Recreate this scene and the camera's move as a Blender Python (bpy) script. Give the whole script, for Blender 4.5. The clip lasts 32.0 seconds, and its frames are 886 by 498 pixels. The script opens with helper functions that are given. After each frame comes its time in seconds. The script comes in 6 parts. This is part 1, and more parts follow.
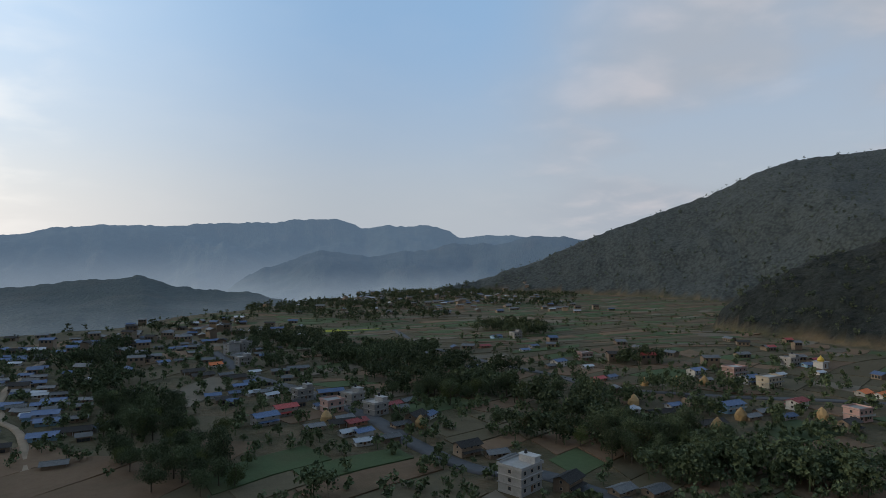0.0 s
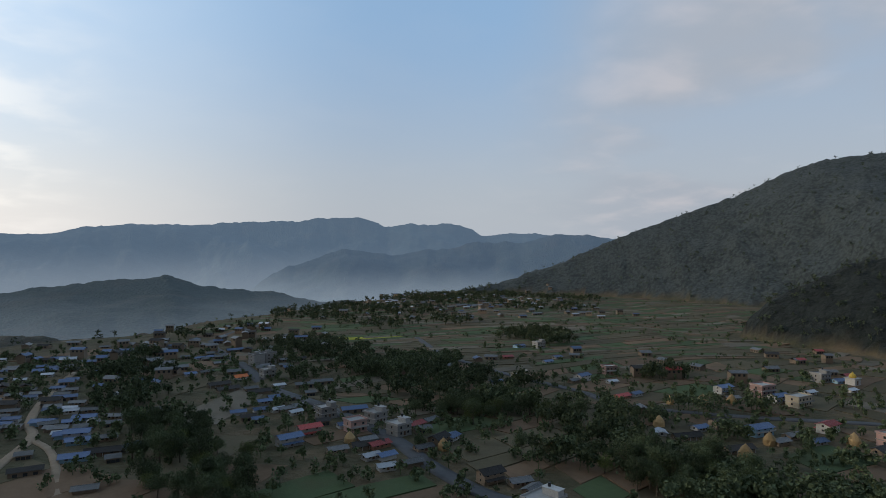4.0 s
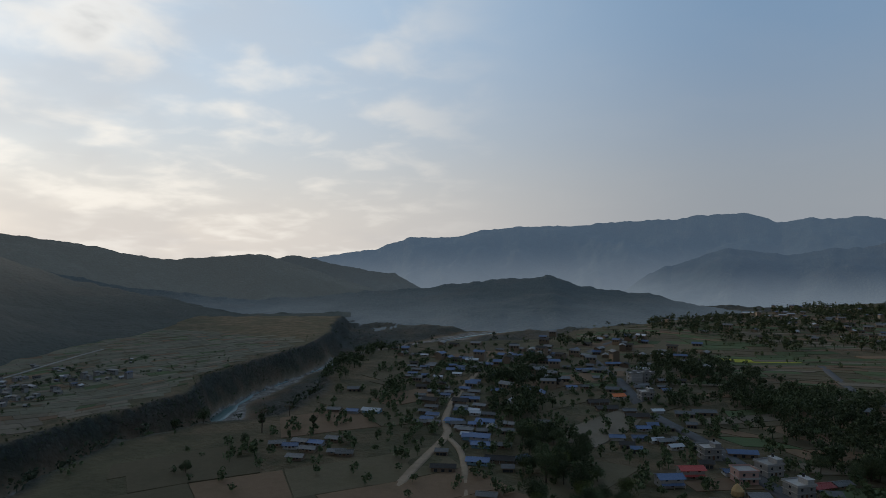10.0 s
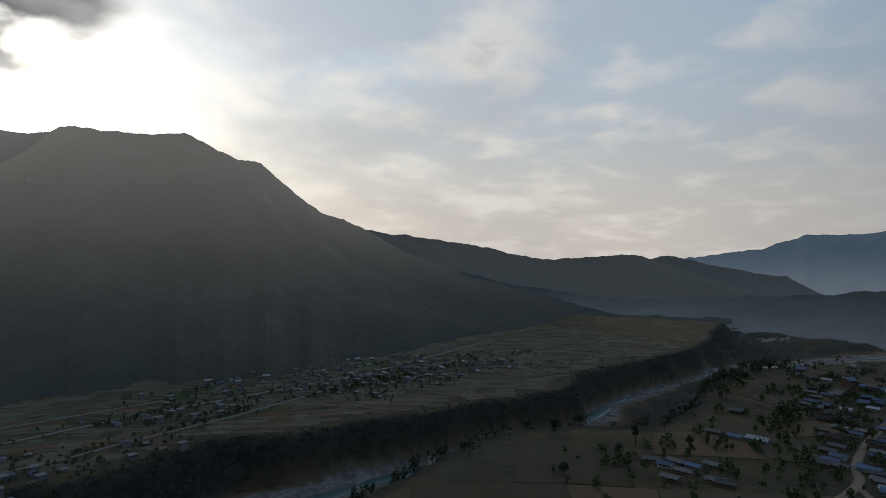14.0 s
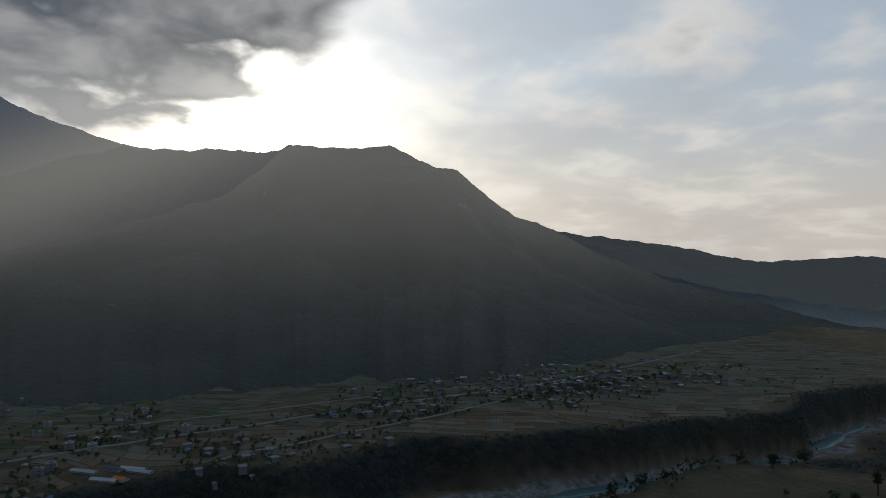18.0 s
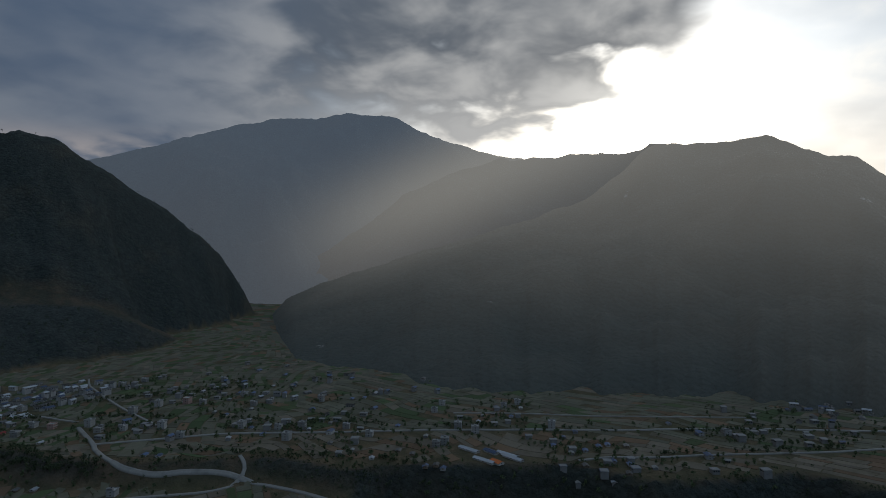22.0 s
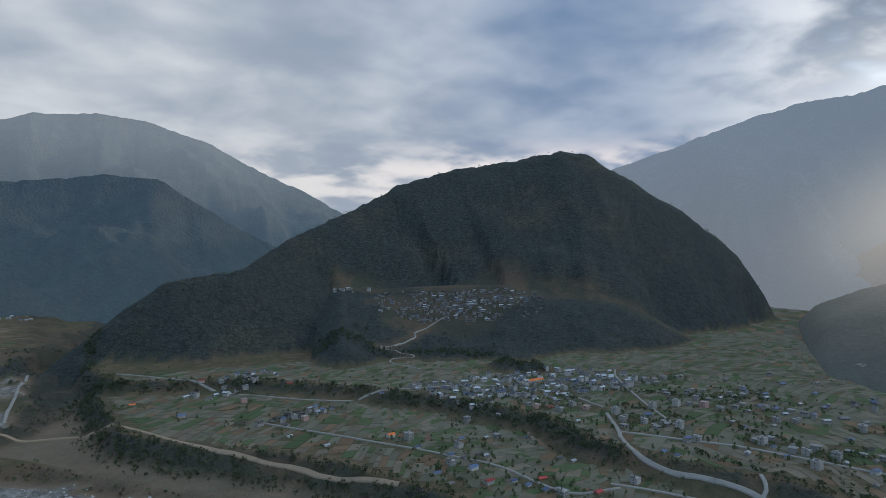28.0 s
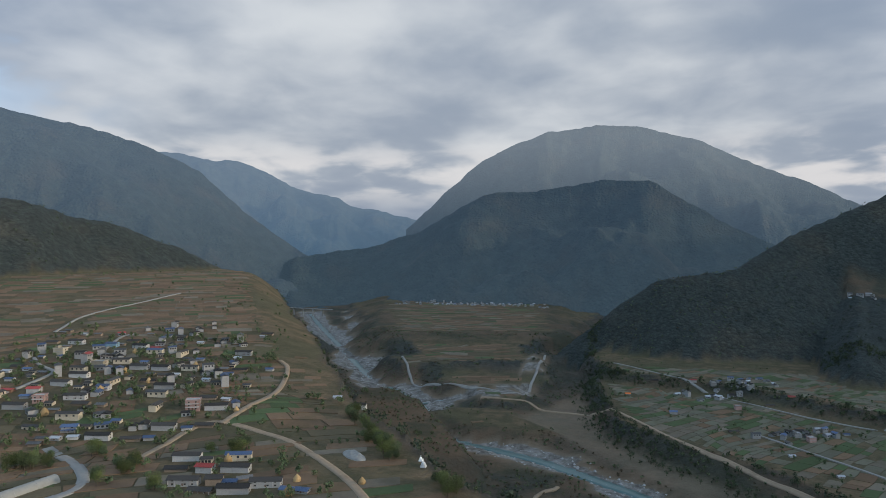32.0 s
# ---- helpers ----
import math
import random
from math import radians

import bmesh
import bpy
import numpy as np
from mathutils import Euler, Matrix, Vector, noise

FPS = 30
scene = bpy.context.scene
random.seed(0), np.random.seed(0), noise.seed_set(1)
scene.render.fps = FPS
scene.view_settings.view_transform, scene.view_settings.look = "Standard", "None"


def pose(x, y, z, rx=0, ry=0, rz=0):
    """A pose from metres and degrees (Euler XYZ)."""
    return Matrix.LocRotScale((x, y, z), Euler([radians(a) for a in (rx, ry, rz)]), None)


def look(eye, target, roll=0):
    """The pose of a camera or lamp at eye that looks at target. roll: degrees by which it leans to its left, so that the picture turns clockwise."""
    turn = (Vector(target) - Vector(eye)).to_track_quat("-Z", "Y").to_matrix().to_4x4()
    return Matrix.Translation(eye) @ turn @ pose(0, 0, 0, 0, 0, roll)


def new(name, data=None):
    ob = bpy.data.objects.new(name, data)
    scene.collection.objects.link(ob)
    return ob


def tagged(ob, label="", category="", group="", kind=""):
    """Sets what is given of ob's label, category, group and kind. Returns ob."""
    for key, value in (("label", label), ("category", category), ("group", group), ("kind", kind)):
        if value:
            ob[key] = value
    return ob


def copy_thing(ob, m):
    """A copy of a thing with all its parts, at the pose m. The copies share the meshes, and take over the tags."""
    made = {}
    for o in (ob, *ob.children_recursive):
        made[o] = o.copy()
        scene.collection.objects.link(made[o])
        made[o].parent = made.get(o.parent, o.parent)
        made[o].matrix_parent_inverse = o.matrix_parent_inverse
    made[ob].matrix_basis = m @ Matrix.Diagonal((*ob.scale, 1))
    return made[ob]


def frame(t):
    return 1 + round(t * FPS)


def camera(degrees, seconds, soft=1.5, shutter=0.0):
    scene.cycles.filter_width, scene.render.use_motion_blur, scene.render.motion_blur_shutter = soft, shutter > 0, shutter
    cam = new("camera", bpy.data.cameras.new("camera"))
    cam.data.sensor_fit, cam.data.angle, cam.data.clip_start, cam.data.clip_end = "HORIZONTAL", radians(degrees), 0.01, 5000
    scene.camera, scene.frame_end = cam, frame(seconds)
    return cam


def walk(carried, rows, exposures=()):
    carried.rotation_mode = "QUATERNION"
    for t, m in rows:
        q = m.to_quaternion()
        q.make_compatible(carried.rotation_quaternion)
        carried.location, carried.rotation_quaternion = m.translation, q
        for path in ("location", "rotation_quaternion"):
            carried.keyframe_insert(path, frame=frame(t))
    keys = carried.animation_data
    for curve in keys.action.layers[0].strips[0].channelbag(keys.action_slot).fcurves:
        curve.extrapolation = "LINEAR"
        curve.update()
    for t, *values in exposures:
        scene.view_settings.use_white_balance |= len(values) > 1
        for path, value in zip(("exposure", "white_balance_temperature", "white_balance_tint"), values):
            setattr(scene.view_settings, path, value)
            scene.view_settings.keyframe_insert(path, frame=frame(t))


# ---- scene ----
# One valley seen from a drone that climbs on the spot and turns to its left.
# x east, y north, z up; z = 0 is the village terrace; azimuths run to the left of north.
cam = camera(70.73, 32.0, soft=0.75)
PATH = [  # seconds, x, y, z, azimuth, pitch, roll
    (0.0, 0.2, -0.0, 58.0, -9.98, 1.00, 0.07),
    (0.5, 0.3, 0.0, 59.1, -9.68, 0.97, 0.07),
    (1.0, 0.4, 0.1, 60.2, -9.41, 0.95, 0.07),
    (1.5, 0.4, 0.1, 61.4, -9.12, 0.93, 0.07),
    (2.0, 0.4, 0.2, 62.5, -8.85, 0.89, 0.06),
    (2.5, 0.4, 0.2, 63.6, -8.57, 0.86, 0.07),
    (3.0, 0.3, 0.2, 64.7, -8.52, 0.80, 0.05),
    (3.5, 0.2, 0.3, 65.8, -8.40, 0.75, 0.04),
    (4.0, 0.2, 0.3, 66.9, -7.91, 0.73, 0.04),
    (4.5, 0.1, 0.3, 68.0, -6.76, 0.71, 0.05),
    (5.0, 0.1, 0.3, 69.1, -4.66, 0.66, 0.03),
    (5.5, 0.0, 0.3, 70.3, -2.26, 0.62, 0.01),
    (6.0, 0.0, 0.2, 71.5, 0.06, 0.57, 0.02),
    (6.5, 0.0, 0.2, 72.6, 2.32, 0.56, -0.01),
    (7.0, -0.0, 0.1, 73.8, 4.62, 0.53, -0.05),
    (7.5, -0.0, 0.1, 74.9, 7.00, 0.52, -0.09),
    (8.0, -0.1, 0.1, 76.0, 9.99, 0.49, -0.10),
    (8.5, -0.2, 0.0, 77.0, 14.21, 0.50, -0.07),
    (9.0, -0.2, 0.0, 77.9, 18.58, 0.53, -0.08),
    (9.5, -0.3, 0.1, 78.8, 22.61, 0.53, -0.04),
    (10.0, -0.4, 0.1, 79.5, 25.58, 0.52, -0.04),
    (10.5, -0.4, 0.1, 80.2, 29.38, 0.55, -0.06),
    (11.0, -0.5, 0.1, 80.8, 33.83, 0.55, -0.04),
    (11.5, -0.5, 0.0, 81.4, 38.08, 0.55, -0.07),
    (12.0, -0.5, 0.0, 82.0, 42.35, 0.55, -0.07),
    (12.5, -0.4, -0.0, 82.7, 46.89, 0.51, -0.06),
    (13.0, -0.3, -0.1, 83.4, 51.58, 0.49, -0.05),
    (13.5, -0.2, -0.1, 84.1, 56.00, 0.47, 0.01),
    (14.0, -0.2, -0.2, 84.9, 58.83, 0.46, 0.03),
    (14.5, -0.1, -0.2, 85.7, 60.75, 0.45, 0.02),
    (15.0, -0.1, -0.2, 86.6, 62.45, 0.45, 0.01),
    (15.5, -0.1, -0.2, 87.5, 64.11, 0.45, -0.01),
    (16.0, -0.1, -0.2, 88.4, 65.93, 0.46, -0.03),
    (16.5, -0.1, -0.2, 89.4, 68.10, 0.46, -0.05),
    (17.0, -0.1, -0.2, 90.3, 70.80, 0.48, -0.04),
    (17.5, -0.1, -0.2, 91.3, 73.72, 0.49, -0.10),
    (18.0, -0.2, -0.2, 92.3, 76.45, 0.53, -0.16),
    (18.5, -0.2, -0.2, 93.2, 79.40, 0.53, -0.19),
    (19.0, -0.2, -0.3, 94.1, 82.41, 0.54, -0.17),
    (19.5, -0.3, -0.3, 95.0, 85.48, 0.54, -0.14),
    (20.0, -0.3, -0.2, 95.8, 88.51, 0.53, -0.15),
    (20.5, -0.3, -0.2, 96.6, 91.91, 0.54, -0.14),
    (21.0, -0.4, -0.2, 97.4, 98.83, 0.56, 0.01),
    (21.5, -0.4, -0.1, 98.1, 105.10, 0.54, 0.11),
    (22.0, -0.4, -0.1, 98.8, 108.74, 0.52, 0.11),
    (22.5, -0.4, -0.0, 99.5, 112.83, 0.48, 0.10),
    (23.0, -0.4, 0.0, 100.1, 118.01, 0.46, 0.06),
    (23.5, -0.4, 0.1, 100.7, 123.86, 0.44, 0.04),
    (24.0, -0.4, 0.1, 101.3, 128.12, 0.42, 0.08),
    (24.5, -0.4, 0.2, 101.8, 129.50, 0.39, 0.04),
    (25.0, -0.4, 0.3, 102.4, 132.93, 0.38, -0.01),
    (25.5, -0.4, 0.3, 102.8, 137.42, 0.35, -0.04),
    (26.0, -0.3, 0.3, 103.3, 140.88, 0.35, -0.04),
    (26.5, -0.3, 0.4, 103.7, 143.77, 0.35, -0.04),
    (27.0, -0.3, 0.4, 104.1, 146.55, 0.35, -0.06),
    (27.5, -0.2, 0.3, 104.4, 149.68, 0.34, -0.07),
    (28.0, -0.1, 0.3, 104.7, 153.62, 0.36, -0.02),
    (28.5, -0.1, 0.2, 105.0, 157.78, 0.35, 0.04),
    (29.0, 0.0, 0.1, 105.2, 162.20, 0.32, 0.06),
    (29.5, 0.2, -0.0, 105.4, 166.58, 0.30, 0.08),
    (30.0, 0.3, -0.1, 105.6, 170.47, 0.26, 0.08),
    (30.5, 0.4, -0.2, 105.7, 175.49, 0.21, -0.00),
    (31.0, 0.5, -0.4, 105.8, 182.22, 0.19, -0.05),
    (31.5, 0.6, -0.5, 105.9, 192.18, 0.20, -0.03),
    (32.0, 0.6, -0.6, 106.0, 196.51, 0.18, -0.00),
]
LIGHT = [(0, 0.02), (5, -0.06), (9, -0.44), (11, -0.7), (13, -0.9), (16.5, -0.98), (19, -0.96), (21, -0.94), (22, -0.7), (23, -0.24), (25.5, 0.3), (28, 0.72), (32, 0.64)]  # seconds, stops: the drone camera sets its own exposure
walk(cam, [(t, pose(x, y, z, 90 + pitch, 0, az) @ pose(0, 0, 0, 0, 0, roll)) for t, x, y, z, az, pitch, roll in PATH], LIGHT)

# ---- world, sun ----
SUN_AZ, SUN_EL = 93.0, 11.5


def azdir(az, el=0.0):
    a, e = radians(az), radians(el)
    return Vector((-math.sin(a) * math.cos(e), math.cos(a) * math.cos(e), math.sin(e)))


class Nodes:
    """Short hand for building a node tree."""

    def __init__(self, tree):
        self.t = tree
        tree.nodes.clear()


    def link(self, a, b):
        self.t.links.new(a, b)

    def put(self, sock, v):
        if isinstance(v, bpy.types.NodeSocket):
            self.t.links.new(v, sock)
        elif isinstance(v, (tuple, list)) and len(v) == 3 and sock.type == "RGBA":
            sock.default_value = (*v, 1)
        else:
            sock.default_value = v

    def math(self, op, a, b=0.0, clamp=False):
        n = self.t.nodes.new("ShaderNodeMath")
        n.operation, n.use_clamp = op, clamp
        self.put(n.inputs[0], a)
        self.put(n.inputs[1], b)
        return n.outputs[0]

    def vmath(self, op, a, b=(0, 0, 0)):
        n = self.t.nodes.new("ShaderNodeVectorMath")
        n.operation = op
        self.put(n.inputs[0], a)
        if op == "SCALE":
            self.put(n.inputs[3], b)
        else:
            self.put(n.inputs[1], b)
        return n.outputs["Value"] if op in ("DOT_PRODUCT", "LENGTH") else n.outputs[0]

    def ramp(self, fac, lo, hi, a=0.0, b=1.0):
        n = self.t.nodes.new("ShaderNodeMapRange")
        n.interpolation_type = "SMOOTHSTEP"
        for k, v in zip(range(5), (fac, lo, hi, a, b)):
            self.put(n.inputs[k], v)
        return n.outputs[0]

    def mix(self, fac, a, b):
        n = self.t.nodes.new("ShaderNodeMix")
        n.data_type = "RGBA"
        self.put(n.inputs[0], fac)
        self.put(n.inputs[6], a)
        self.put(n.inputs[7], b)
        return n.outputs[2]

    def noise(self, vec, scale, detail=4.0, rough=0.55, dist=0.0):
        n = self.t.nodes.new("ShaderNodeTexNoise")
        self.put(n.inputs["Vector"], vec)
        n.inputs["Scale"].default_value = scale
        n.inputs["Detail"].default_value = detail
        n.inputs["Roughness"].default_value = rough
        n.inputs["Distortion"].default_value = dist
        return n.outputs[0]

    def voronoi(self, vec, scale, feature="F1", out="Color"):
        n = self.t.nodes.new("ShaderNodeTexVoronoi")
        n.feature = feature
        self.put(n.inputs["Vector"], vec)
        n.inputs["Scale"].default_value = scale
        return n.outputs[out]


def build_sky():
    world = bpy.data.worlds.new("sky")
    scene.world = world
    world.use_nodes = True
    n = Nodes(world.node_tree)
    tc = n.t.nodes.new("ShaderNodeTexCoord")
    d = n.vmath("NORMALIZE", tc.outputs["Generated"])
    sep = n.t.nodes.new("ShaderNodeSeparateXYZ")
    n.link(d, sep.inputs[0])
    up = n.math("MAXIMUM", sep.outputs[2], 0.0)
    sky = n.t.nodes.new("ShaderNodeTexSky")
    sky.sky_type, sky.sun_disc = "NISHITA", False
    sky.sun_elevation, sky.sun_rotation = radians(SUN_EL), radians(-SUN_AZ)
    sky.air_density, sky.dust_density, sky.ozone_density = 1.0, 2.0, 1.5
    clear = n.vmath("SCALE", sky.outputs[0], 0.13)
    # a cloud sheet seen in perspective: features flatten towards the horizon
    flat = n.t.nodes.new("ShaderNodeCombineXYZ")
    n.put(flat.inputs[0], n.math("DIVIDE", sep.outputs[0], n.math("ADD", up, 0.22)))
    n.put(flat.inputs[1], n.math("DIVIDE", sep.outputs[1], n.math("ADD", up, 0.22)))
    n.put(flat.inputs[2], 0.0)
    big = n.noise(flat.outputs[0], 0.7, 3.0, 0.5, 0.15)
    soft = n.noise(flat.outputs[0], 1.7, 3.0, 0.48, 0.2)
    puff = n.noise(flat.outputs[0], 4.2, 4.0, 0.5, 0.25)
    streak = n.math("ADD", n.math("MULTIPLY", soft, 0.5), n.math("MULTIPLY", puff, 0.5))
    near_sun = n.vmath("DOT_PRODUCT", d, tuple(azdir(SUN_AZ, SUN_EL)))
    west = n.ramp(n.vmath("DOT_PRODUCT", d, tuple(azdir(75, 8))), 0.22, 1.04)
    south = n.vmath("DOT_PRODUCT", d, tuple(azdir(175)))
    # clear air: blue above, pale and warm towards the sun's side, hazy at the horizon
    high = n.ramp(up, 0.04, 0.40)
    blue = n.mix(high, n.mix(west, (0.49, 0.54, 0.615), (1.12, 1.13, 1.12)), n.mix(west, (0.31, 0.50, 0.76), (0.92, 1.14, 1.38)))
    base = n.mix(0.80, clear, blue)
    base = n.mix(n.ramp(up, 0.0, 0.19, 0.8, 0.0), base, n.mix(west, (0.46, 0.50, 0.555), (1.24, 1.12, 1.0)))
    # a lilac veil low in the north-east
    veil = n.math("MULTIPLY", n.ramp(n.vmath("DOT_PRODUCT", d, tuple(azdir(-44, 8))), 0.84, 0.975), n.ramp(n.math("ADD", big, n.math("MULTIPLY", soft, 0.5)), 0.56, 0.80, 0.35, 0.95))
    base = n.mix(veil, base, n.mix(n.ramp(streak, 0.48, 0.70), (0.40, 0.44, 0.505), (0.53, 0.525, 0.565)))
    # thin streaks of high cloud on the open side, lit through and grey where thicker
    thin = n.math("MULTIPLY", n.ramp(streak, 0.46, 0.64), n.ramp(west, 0.35, 0.8, 0.04, 0.66))
    base = n.mix(thin, base, n.mix(west, (0.60, 0.62, 0.65), (1.55, 1.46, 1.32)))
    shade = n.math("MULTIPLY", n.ramp(n.math("SUBTRACT", big, n.math("MULTIPLY", soft, 0.45)), 0.27, 0.40), n.ramp(west, 0.35, 0.8, 0.0, 0.28))
    base = n.mix(shade, base, (0.78, 0.76, 0.76))
    # the grey layer: broken and dark against the sun, closed and pale to the south
    cover = n.ramp(south, 0.02, 0.45)
    cover = n.math("MAXIMUM", cover, n.ramp(n.vmath("DOT_PRODUCT", d, tuple(azdir(107, 27))), 0.90, 0.985))
    cover = n.math("MAXIMUM", cover, n.ramp(n.vmath("DOT_PRODUCT", d, tuple(azdir(134, 22))), 0.84, 0.95))
    thick = n.math("ADD", n.math("MULTIPLY", big, 0.40), n.math("ADD", n.math("MULTIPLY", soft, 0.34), n.math("MULTIPLY", puff, 0.34)))
    mask = n.math("MULTIPLY", n.ramp(n.math("ADD", thick, n.math("MULTIPLY", cover, n.ramp(south, 0.3, 0.7, 0.36, 0.46))), 0.65, 0.80), n.ramp(n.math("ADD", up, n.math("MULTIPLY", n.math("SUBTRACT", streak, 0.5), 0.7)), 0.15, 0.26, n.ramp(south, 0.35, 0.7), 1.0))
    against = n.ramp(near_sun, 0.74, 0.96)
    turned = n.ramp(n.vmath("DOT_PRODUCT", d, tuple(azdir(193))), 0.58, 0.93)
    tone = n.ramp(n.math("ADD", n.math("MULTIPLY", soft, 0.45), n.math("ADD", n.math("MULTIPLY", big, 0.35), n.math("MULTIPLY", puff, 0.20))), 0.37, 0.64)
    pale = n.mix(tone, n.mix(turned, (0.072, 0.12, 0.208), (0.19, 0.22, 0.268)), n.mix(turned, (0.245, 0.285, 0.355), (0.43, 0.445, 0.458)))
    dark = n.mix(n.ramp(n.math("ADD", n.math("MULTIPLY", soft, 0.5), n.math("MULTIPLY", puff, 0.5)), 0.40, 0.62), (0.11, 0.135, 0.175), (0.58, 0.59, 0.60))
    # a bright break below the layer, where it thins out over the crests
    gap = n.math("MULTIPLY", n.ramp(up, 0.055, 0.10), n.math("MULTIPLY", n.ramp(up, 0.125, 0.19, 1.0, 0.0), n.ramp(n.math("ADD", n.math("MULTIPLY", soft, 0.6), n.math("MULTIPLY", puff, 0.4)), 0.43, 0.56)))
    pale = n.mix(n.math("MULTIPLY", gap, 0.8), pale, n.mix(turned, (0.62, 0.55, 0.53), (0.48, 0.465, 0.46)))
    # blue dusk far down the southern gorge
    low = n.math("MULTIPLY", n.ramp(up, 0.03, 0.13, 1.0, 0.0), n.ramp(n.vmath("DOT_PRODUCT", d, tuple(azdir(206, 3))), 0.93, 0.99))
    pale = n.mix(n.math("MULTIPLY", low, 0.8), pale, (0.075, 0.115, 0.185))
    total = n.mix(n.math("MULTIPLY", mask, 0.94), base, n.mix(against, pale, dark))
    open_sky = n.math("SUBTRACT", 1.0, n.math("MULTIPLY", mask, 0.86))
    facing = n.math("MAXIMUM", near_sun, 0.0)
    halo = n.math("ADD", n.math("MULTIPLY", n.math("POWER", facing, 300.0), 2.0), n.math("MULTIPLY", n.math("POWER", facing, 60.0), 1.0))
    halo = n.math("ADD", halo, n.math("MULTIPLY", n.math("POWER", facing, 14.0), 0.42))
    glow = n.vmath("SCALE", (1.15, 1.1, 0.98), n.math("MULTIPLY", halo, n.math("MULTIPLY", open_sky, n.ramp(streak, 0.36, 0.6, 0.65, 1.2))))
    total = n.vmath("ADD", total, glow)
    bg = n.t.nodes.new("ShaderNodeBackground")
    n.put(bg.inputs[0], total)
    bg.inputs[1].default_value = 1.0
    out = n.t.nodes.new("ShaderNodeOutputWorld")
    n.link(bg.outputs[0], out.inputs[0])


build_sky()
sun = new("sun", bpy.data.lights.new("sun", "SUN"))
sun.data.energy, sun.data.angle, sun.data.color = 1.4, radians(2.0), (1.0, 0.86, 0.68)
sun.matrix_world = look(azdir(SUN_AZ, SUN_EL) * 1000, (0, 0, 0))

# ---- materials ----
def principled(n, colour, rough=0.85, bump=None, strength=0.4, metal=0.0, distance=0.3, spec=0.3):
    b = n.t.nodes.new("ShaderNodeBsdfPrincipled")
    n.put(b.inputs["Base Color"], colour)
    n.put(b.inputs["Roughness"], rough)
    n.put(b.inputs["Metallic"], metal)
    b.inputs["Specular IOR Level"].default_value = spec
    if bump is not None:
        k = n.t.nodes.new("ShaderNodeBump")
        k.inputs["Strength"].default_value, k.inputs["Distance"].default_value = strength, distance
        n.put(k.inputs["Height"], bump)
        n.link(k.outputs[0], b.inputs["Normal"])
    return b


def finish(n, shader):
    out = n.t.nodes.new("ShaderNodeOutputMaterial")
    n.link(shader, out.inputs[0])


def material(name):
    m = bpy.data.materials.new(name)
    m.use_nodes = True
    return m, Nodes(m.node_tree)


def position(n):
    return n.t.nodes.new("ShaderNodeNewGeometry").outputs["Position"]


def attribute(n, name):
    a = n.t.nodes.new("ShaderNodeAttribute")
    a.attribute_name = name
    return a.outputs["Fac"]


